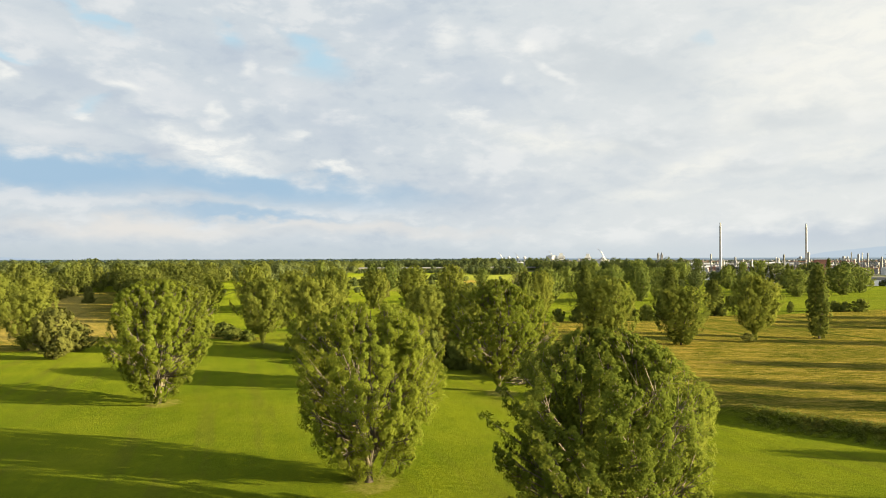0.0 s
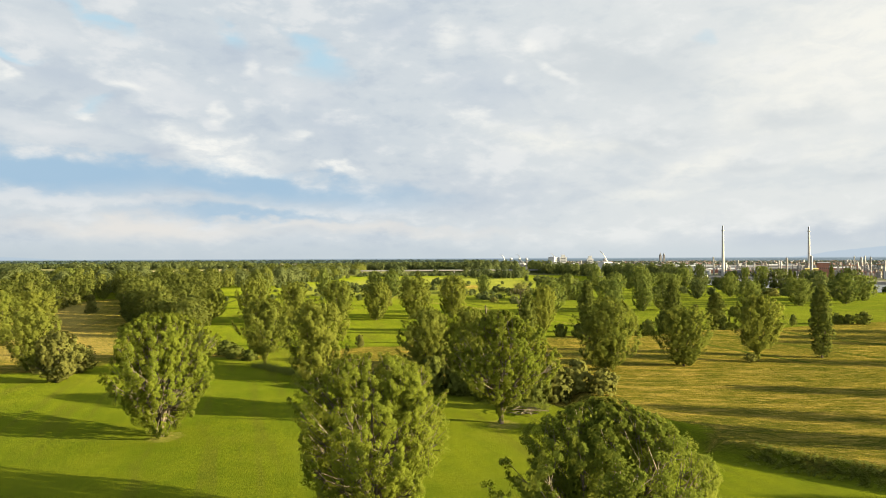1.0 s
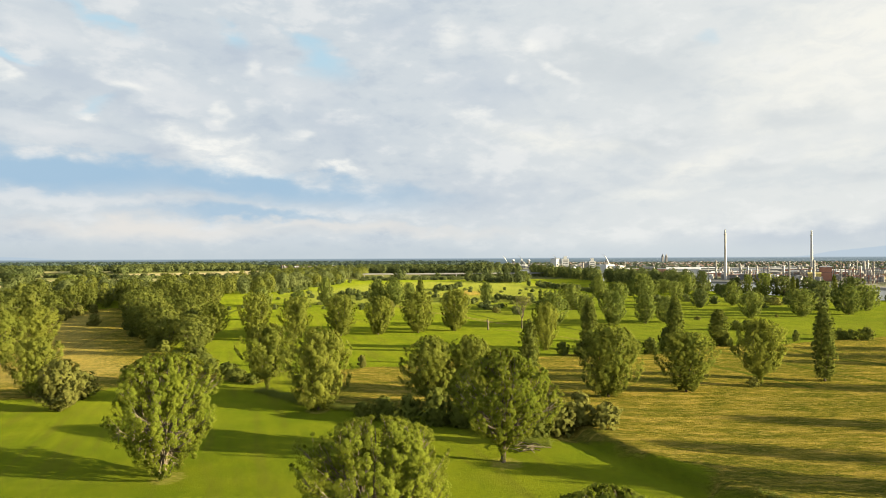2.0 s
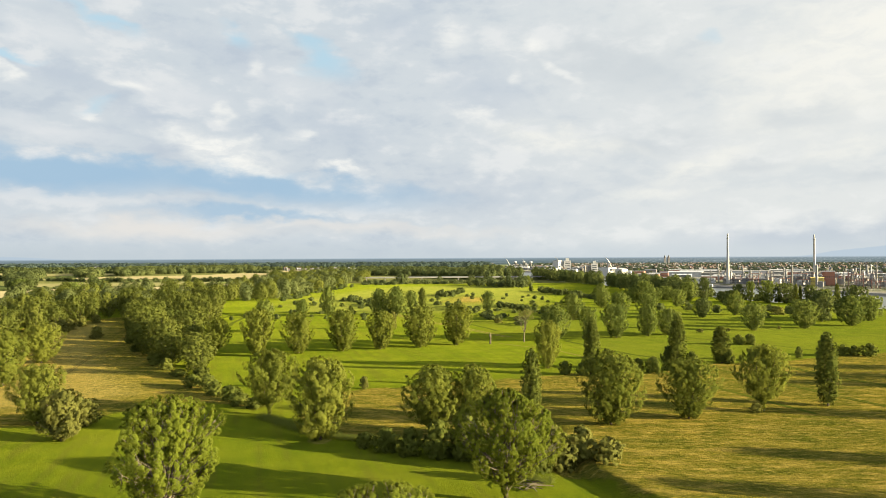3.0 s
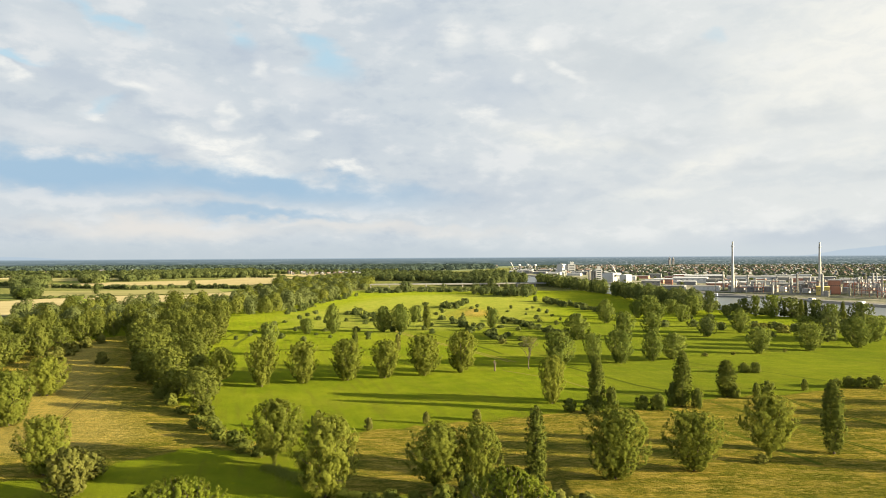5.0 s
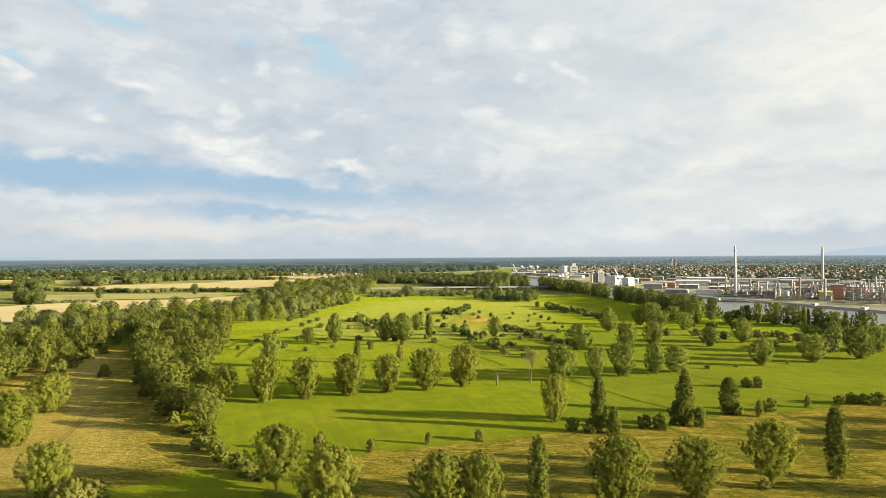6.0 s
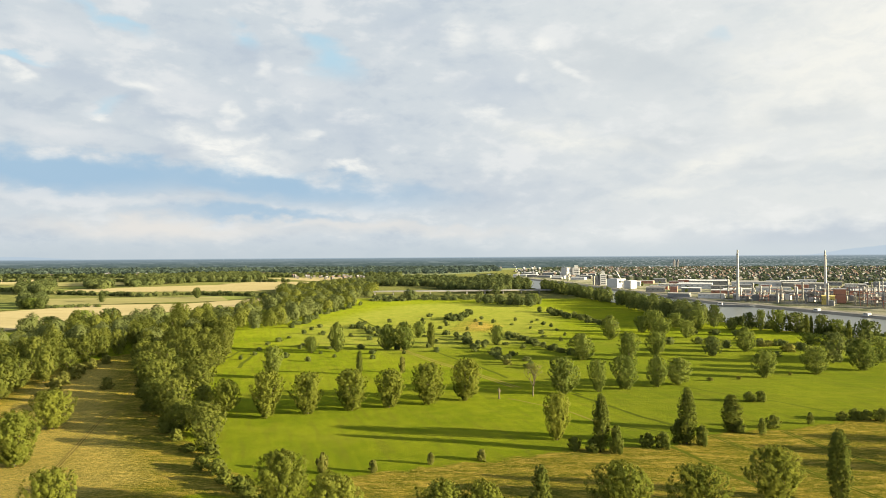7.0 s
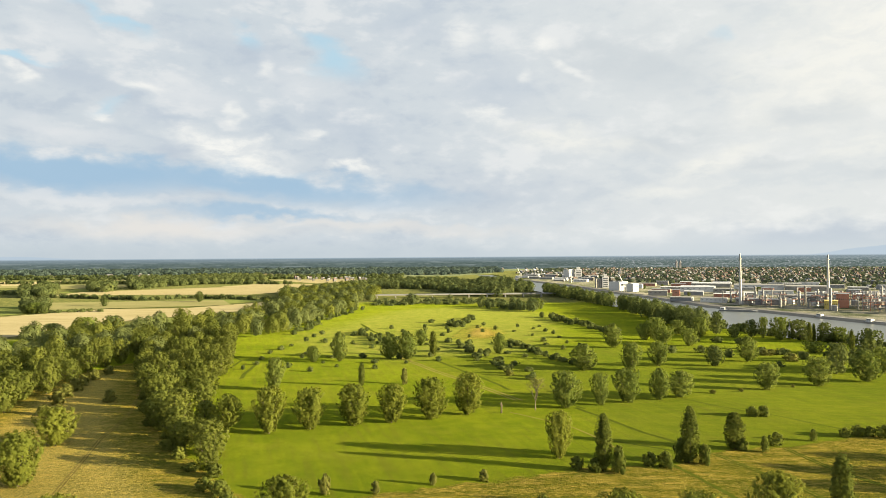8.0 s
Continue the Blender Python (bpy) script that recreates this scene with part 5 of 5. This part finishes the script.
mill_tower(460, 2711, 27, 46, "tall white mill tower with windows")
mill_tower(402, 1931, 17, 39, "white silo tower on the harbour")
for k in range(5):
    s = thing("grain_silo", "round pale concrete grain silo", "silo", at_spot(376 + 5.6 * k, 1930 + 1.5 * k), "grain silos")
    part("barrel", drum_mesh("barrel", 2.7, 25, CONCRETE), s)
    part("roof", drum_mesh("roof", 2.8, 1.6, GREY, 18, 0.6), s, m=Matrix.Translation((0, 0, 25)))
for x, y, h in ((1330, 4300, 63), (1352, 4300, 63), (719, 3143, 33)):
    s = thing("church_tower", "dark stone church tower with a pointed roof", "tower", at_spot(x, y))
    part("shaft", box_mesh("shaft", 12, 12, h * 0.72, SLATE, 0.2), s)
    part("spire", drum_mesh("spire", 8.4, h * 0.28, SLATE, 8, 0.2), s, m=Matrix.Translation((0, 0, h * 0.72)))

# the far harbour: sheds, tank spheres on legs and quay cranes
rng = np.random.default_rng(83)
for k, (x, y, sx, sy, h) in enumerate(((262, 2880, 60, 24, 8), (300, 2790, 44, 22, 9), (335, 2690, 52, 26, 8), (372, 2560, 46, 24, 9), (318, 3080, 70, 26, 10), (392, 2960, 54, 30, 12), (440, 2850, 40, 26, 14),
                                       (365, 3240, 60, 30, 9), (470, 2560, 40, 22, 10), (420, 2420, 48, 24, 8), (352, 2470, 36, 20, 7), (510, 2700, 46, 30, 13))):
    hall(x, y, sx, sy, h, -24 + rng.normal() * 6, (WHITE, CONCRETE, GREY)[k % 3], (WHITE, WHITE, CONCRETE)[k % 3], "low pale harbour shed with a light roof", 4, "harbour_shed")
for x, y in ((286, 3020), (322, 3010), (352, 3000)):
    c = thing("water_tower", "white round tank on a slender stem", "water tower", at_spot(x, y), "harbour tanks")
    part("stem", drum_mesh("stem", 2.2, 26, CONCRETE, 10), c)
    v, f = [], []
    tube(v, f, [(0, 0, 25), (0, 0, 27), (0, 0, 30), (0, 0, 33), (0, 0, 35)], [2.4, 5.4, 7.0, 5.4, 1.5], 14)
    part("tank", mesh_of("tank", v, f, WHITE, True), c)
for x, y, turn in ((243, 2800, 20), (290, 2620, -10), (372, 2330, 30), (398, 1700, 15)):
    c = thing("quay_crane", "tall grey harbour crane with a slanting jib", "crane", at_spot(x, y, 0, turn), "harbour cranes")
    for px in (-4, 4):
        for py in (-4, 4):
            part("leg", box_mesh("leg", 0.9, 0.9, 16, STEEL), c, m=Matrix.Translation((px, py, 0)))
    part("cab", box_mesh("cab", 9.5, 9.5, 5, GREY, 0.3), c, m=Matrix.Translation((0, 0, 16)))
    v, f = [], []
    tube(v, f, [(0, 0, 20), (-12, 0, 42), (-22, 0, 50)], [1.2, 0.9, 0.5], 5)
    part("jib", mesh_of("jib", v, f, STEEL), c)

# chimneys
for x, y, h in ((503.7, 1262, 90.5), (659, 1261, 88.0)):
    c = thing("factory_chimney", "tall pale concrete factory chimney with a steel top", "chimney", pose(x, y, 0), "factory chimneys")
    v, f = [], []
    tube(v, f, [(0, 0, -1), (0, 0, h * 0.5), (0, 0, h * 0.93)], [2.9, 2.2, 1.7], 20)
    part("shaft", mesh_of("shaft", v, f, PALE_CONCRETE, True), c)
    v, f = [], []
    tube(v, f, [(0, 0, h * 0.93), (0, 0, h)], [1.35, 1.3], 20)
    part("flue", mesh_of("flue", v, f, STEEL, True), c, "grey steel flue top")
    for q in (0.45, 0.90):
        part("gallery", drum_mesh("gallery", 2.7, 0.7, STEEL, 20), c, m=Matrix.Translation((0, 0, h * q)))

# process columns, tanks and pipe racks of the works
rng = np.random.default_rng(77)
WORKS = [(470, 1270), (560, 1140), (640, 1030), (760, 930), (930, 1060), (820, 1210), (660, 1330), (530, 1370)]
for x, y, *_ in scatter(WORKS, 15.0, 78, (1, 1), (1, 1))[:150]:
    r = rng.uniform()
    if r < 0.45:
        h, rad = rng.uniform(14, 38), rng.uniform(0.8, 2.0)
        c = thing("process_column", "slender steel process column with platforms", "column", at_spot(x, y), "columns of the works")
        part("vessel", drum_mesh("vessel", rad, h, STEEL if rng.uniform() < 0.75 else CONCRETE, 12), c)
        part("cap", drum_mesh("cap", rad, rad * 0.7, STEEL, 12, rad * 0.3), c, m=Matrix.Translation((0, 0, h)))
        for q in (0.35, 0.65, 0.92):
            part("platform", drum_mesh("platform", rad + 1.1, 0.4, GREY, 10), c, m=Matrix.Translation((0, 0, h * q)))
    elif r < 0.65:
        rad, h = rng.uniform(4, 8), rng.uniform(7, 12)
        c = thing("storage_tank", "round pale storage tank in the works", "tank", at_spot(x, y), "tanks of the works")
        part("shell", drum_mesh("shell", rad, h, WHITE if rng.uniform() < 0.3 else CONCRETE, 20), c)
        part("roof", drum_mesh("roof", rad + 0.1, rad * 0.2, GREY, 20, 0.4), c, m=Matrix.Translation((0, 0, h)))
    else:
        sx, sy, h = rng.uniform(10, 20), rng.uniform(6, 12), rng.uniform(10, 26)
        c = thing("plant_frame", "open steel plant frame with several floors", "plant frame", at_spot(x, y, 0, -28), "frames of the works")
        for px in (-0.5, 0, 0.5):
            for py in (-0.5, 0.5):
                part("post", box_mesh("post", 0.6, 0.6, h, GREY if r < 0.85 else BRICK), c, m=Matrix.Translation((px * sx, py * sy, 0)))
        for k in range(1, int(h / 5) + 1):
            part("floor_deck", box_mesh("floor_deck", sx + 0.8, sy + 0.8, 0.5, CONCRETE if k % 2 else BRICK), c, m=Matrix.Translation((0, 0, k * 5 - 0.5)))
            part("vessel", drum_mesh("vessel", min(sx, sy) * 0.22, 3.2, STEEL if k % 2 else CONCRETE, 12), c, m=Matrix.Translation((rng.uniform(-0.3, 0.3) * sx, 0, k * 5 + 0.01)))

# river craft moored along the quay


def barge(x, y, length, turn, label, cabin=True):
    ob = thing("river_barge", label, "barge", at_spot(x, y, -1.9, turn), "moored barges")
    L, B = length / 2, 4.5
    ring = [(-L, -B), (L * 0.85, -B), (L, 0), (L * 0.85, B), (-L, B)]
    v = [(px * 0.98, py * 0.9, 0) for px, py in ring] + [(px, py, 2.2) for px, py in ring]
    f = [tuple(range(5, 10)), (4, 3, 2, 1, 0)] + [(k, (k + 1) % 5, 5 + (k + 1) % 5, 5 + k) for k in range(5)]
    part("hull", mesh_of("hull", v, f, GREY), ob)
    part("hatch", box_mesh("hatch", length * 0.62, 6.6, 1.0, CONCRETE, 0.1), ob, m=Matrix.Translation((L * 0.08, 0, 2.2)))
    if cabin:
        house = part("wheelhouse", box_mesh("wheelhouse", 7, 7, 3.6, WHITE, 0.2), ob, "white wheelhouse", Matrix.Translation((-L + 6, 0, 2.2)))
        for s in (-1, 1):
            part("window", box_mesh("window", 4.6, 0.12, 1.1, GLASS), house, "dark window band", Matrix.Translation((0, s * 3.54, 1.9)))


barge(446, 1125, 60, -28, "grey barge with a white wheelhouse at the quay")
barge(520, 985, 50, -64, "grey barge with a white wheelhouse at the quay")
barge(545, 900, 60, -66, "white ship with a long deck at the quay")
barge(330, 1500, 40, -70, "grey barge with a white wheelhouse on the river")

# stone revetment of the far bank
def embankment(line):
    """A sloping stone bank that rises from the water to a level quay."""
    dense = []
    for (ax, ay), (bx, by) in zip(line, line[1:]):
        n = max(2, int(math.hypot(bx - ax, by - ay) / 12))
        dense += [(ax + (bx - ax) * k / n, ay + (by - ay) * k / n) for k in range(n)]
    v, f = [], []
    for k, (x, y) in enumerate(dense):
        a, b = dense[max(0, k - 1)], dense[min(len(dense) - 1, k + 1)]
        d = math.hypot(b[0] - a[0], b[1] - a[1])
        ex, ey = -(b[1] - a[1]) / d, (b[0] - a[0]) / d
        for off, z in ((-3.0, -3.0), (1.0 + noise.noise((x * 0.1, y * 0.1, 0)), -1.6), (9.0, 1.0), (10.0, 1.3), (30.0, 1.2), (34.0, -0.6)):
            v.append((x + ex * off, y + ey * off, z + 0.12 * noise.noise((x * 0.3, y * 0.3, off))))
    for k in range(len(dense) - 1):
        f += [(6 * k + j, 6 * k + j + 1, 6 * k + j + 7, 6 * k + j + 6) for j in range(5)]
    return tagged(new("embankment", mesh_of("embankment", v, f, BANK_STONE)), "grey stone embankment and quay along the river", "embankment", kind="structure")


embankment(RIVER_FAR[1:12])

# ---------------------------------------------------------------- flood bridge
bridge = thing("flood_bridge", "long low concrete road bridge on many piers", "bridge", at_spot(-40, 1518, -0.6, 5.0))
part("deck", box_mesh("deck", 640, 14, 1.8, CONCRETE, 0.1), bridge, m=Matrix.Translation((0, 0, 6.2)))
for s in (-1, 1):
    part("railing", box_mesh("railing", 640, 0.3, 1.1, GREY), bridge, m=Matrix.Translation((0, s * 6.6, 8.0)))
pier = box_mesh("pier", 2.4, 10, 6.6, CONCRETE, 0.1)
first = part("pier", pier, bridge, m=Matrix.Translation((-300, 0, -0.4)))
for k in range(1, 16):
    part("pier", first.data, bridge, m=Matrix.Translation((-300 + 40 * k, 0, -0.4)))

# ---------------------------------------------------------------- tracks worn into the meadow
for s in (-0.7, 0.7):
    strip("wheel_rut", [(x + s, y) for x, y in ((-150, 250), (-156, 269), (-168, 309), (-176, 336), (-181, 362), (-190, 397), (-208, 445), (-240, 536))], 0.5, RUT, "dark worn wheel rut through the hay", "wheel rut", 0.05, 0.3)
for line, width, label in (([(28, 396), (34, 390), (57, 363), (66, 341), (72, 320)], 0.9, "narrow sandy path across the meadow"),
                           ([(-60, 640), (-45, 590), (-10, 519), (19, 462), (34, 430)], 1.3, "narrow sandy path across the meadow"),
                           ([(-56, 640), (-41, 590), (-6, 519), (23, 462), (38, 430)], 1.3, "narrow sandy path across the meadow")):
    strip("path", line, width, TRACK, label, "path", 0.05, 0.35)
for line, width in (([(136, 435), (150, 412), (162, 393), (172, 386), (194, 355), (204, 346)], 1.6), ([(64, 341), (90, 322), (104, 312)], 1.4), ([(45, 455), (60, 430), (72, 405)], 1.2),
                    ([(-20, 690), (5, 640), (30, 600)], 2.0), ([(-215, 640), (-190, 600), (-186, 560)], 2.0),
                    ([(86, 305), (89, 295), (94, 277), (99, 257), (103, 246), (112, 215)], 2.2), ([(147, 322), (150, 306), (153, 292), (160, 271), (170, 245)], 1.0), ([(149, 322), (152, 306), (155, 292), (162, 271), (172, 245)], 1.0),
                    ([(112, 312), (117, 297), (123, 280), (128, 265), (131, 252), (140, 225)], 0.9), ([(114, 312), (119, 297), (125, 280), (130, 265), (133, 252), (142, 225)], 0.9), ([(67, 408), (82, 376), (92, 350), (103, 331)], 2.6),
                    ([(-25, 605), (9, 526), (33, 465)], 2.4), ([(-133, 926), (-96, 806), (-78, 751)], 3.5), ([(-162, 510), (-164, 524), (-168, 561), (-172, 590)], 3.0)):
    strip("furrow", line, width, FURROW, "shallow dark furrow across the grass", "furrow", 0.05, 0.4)
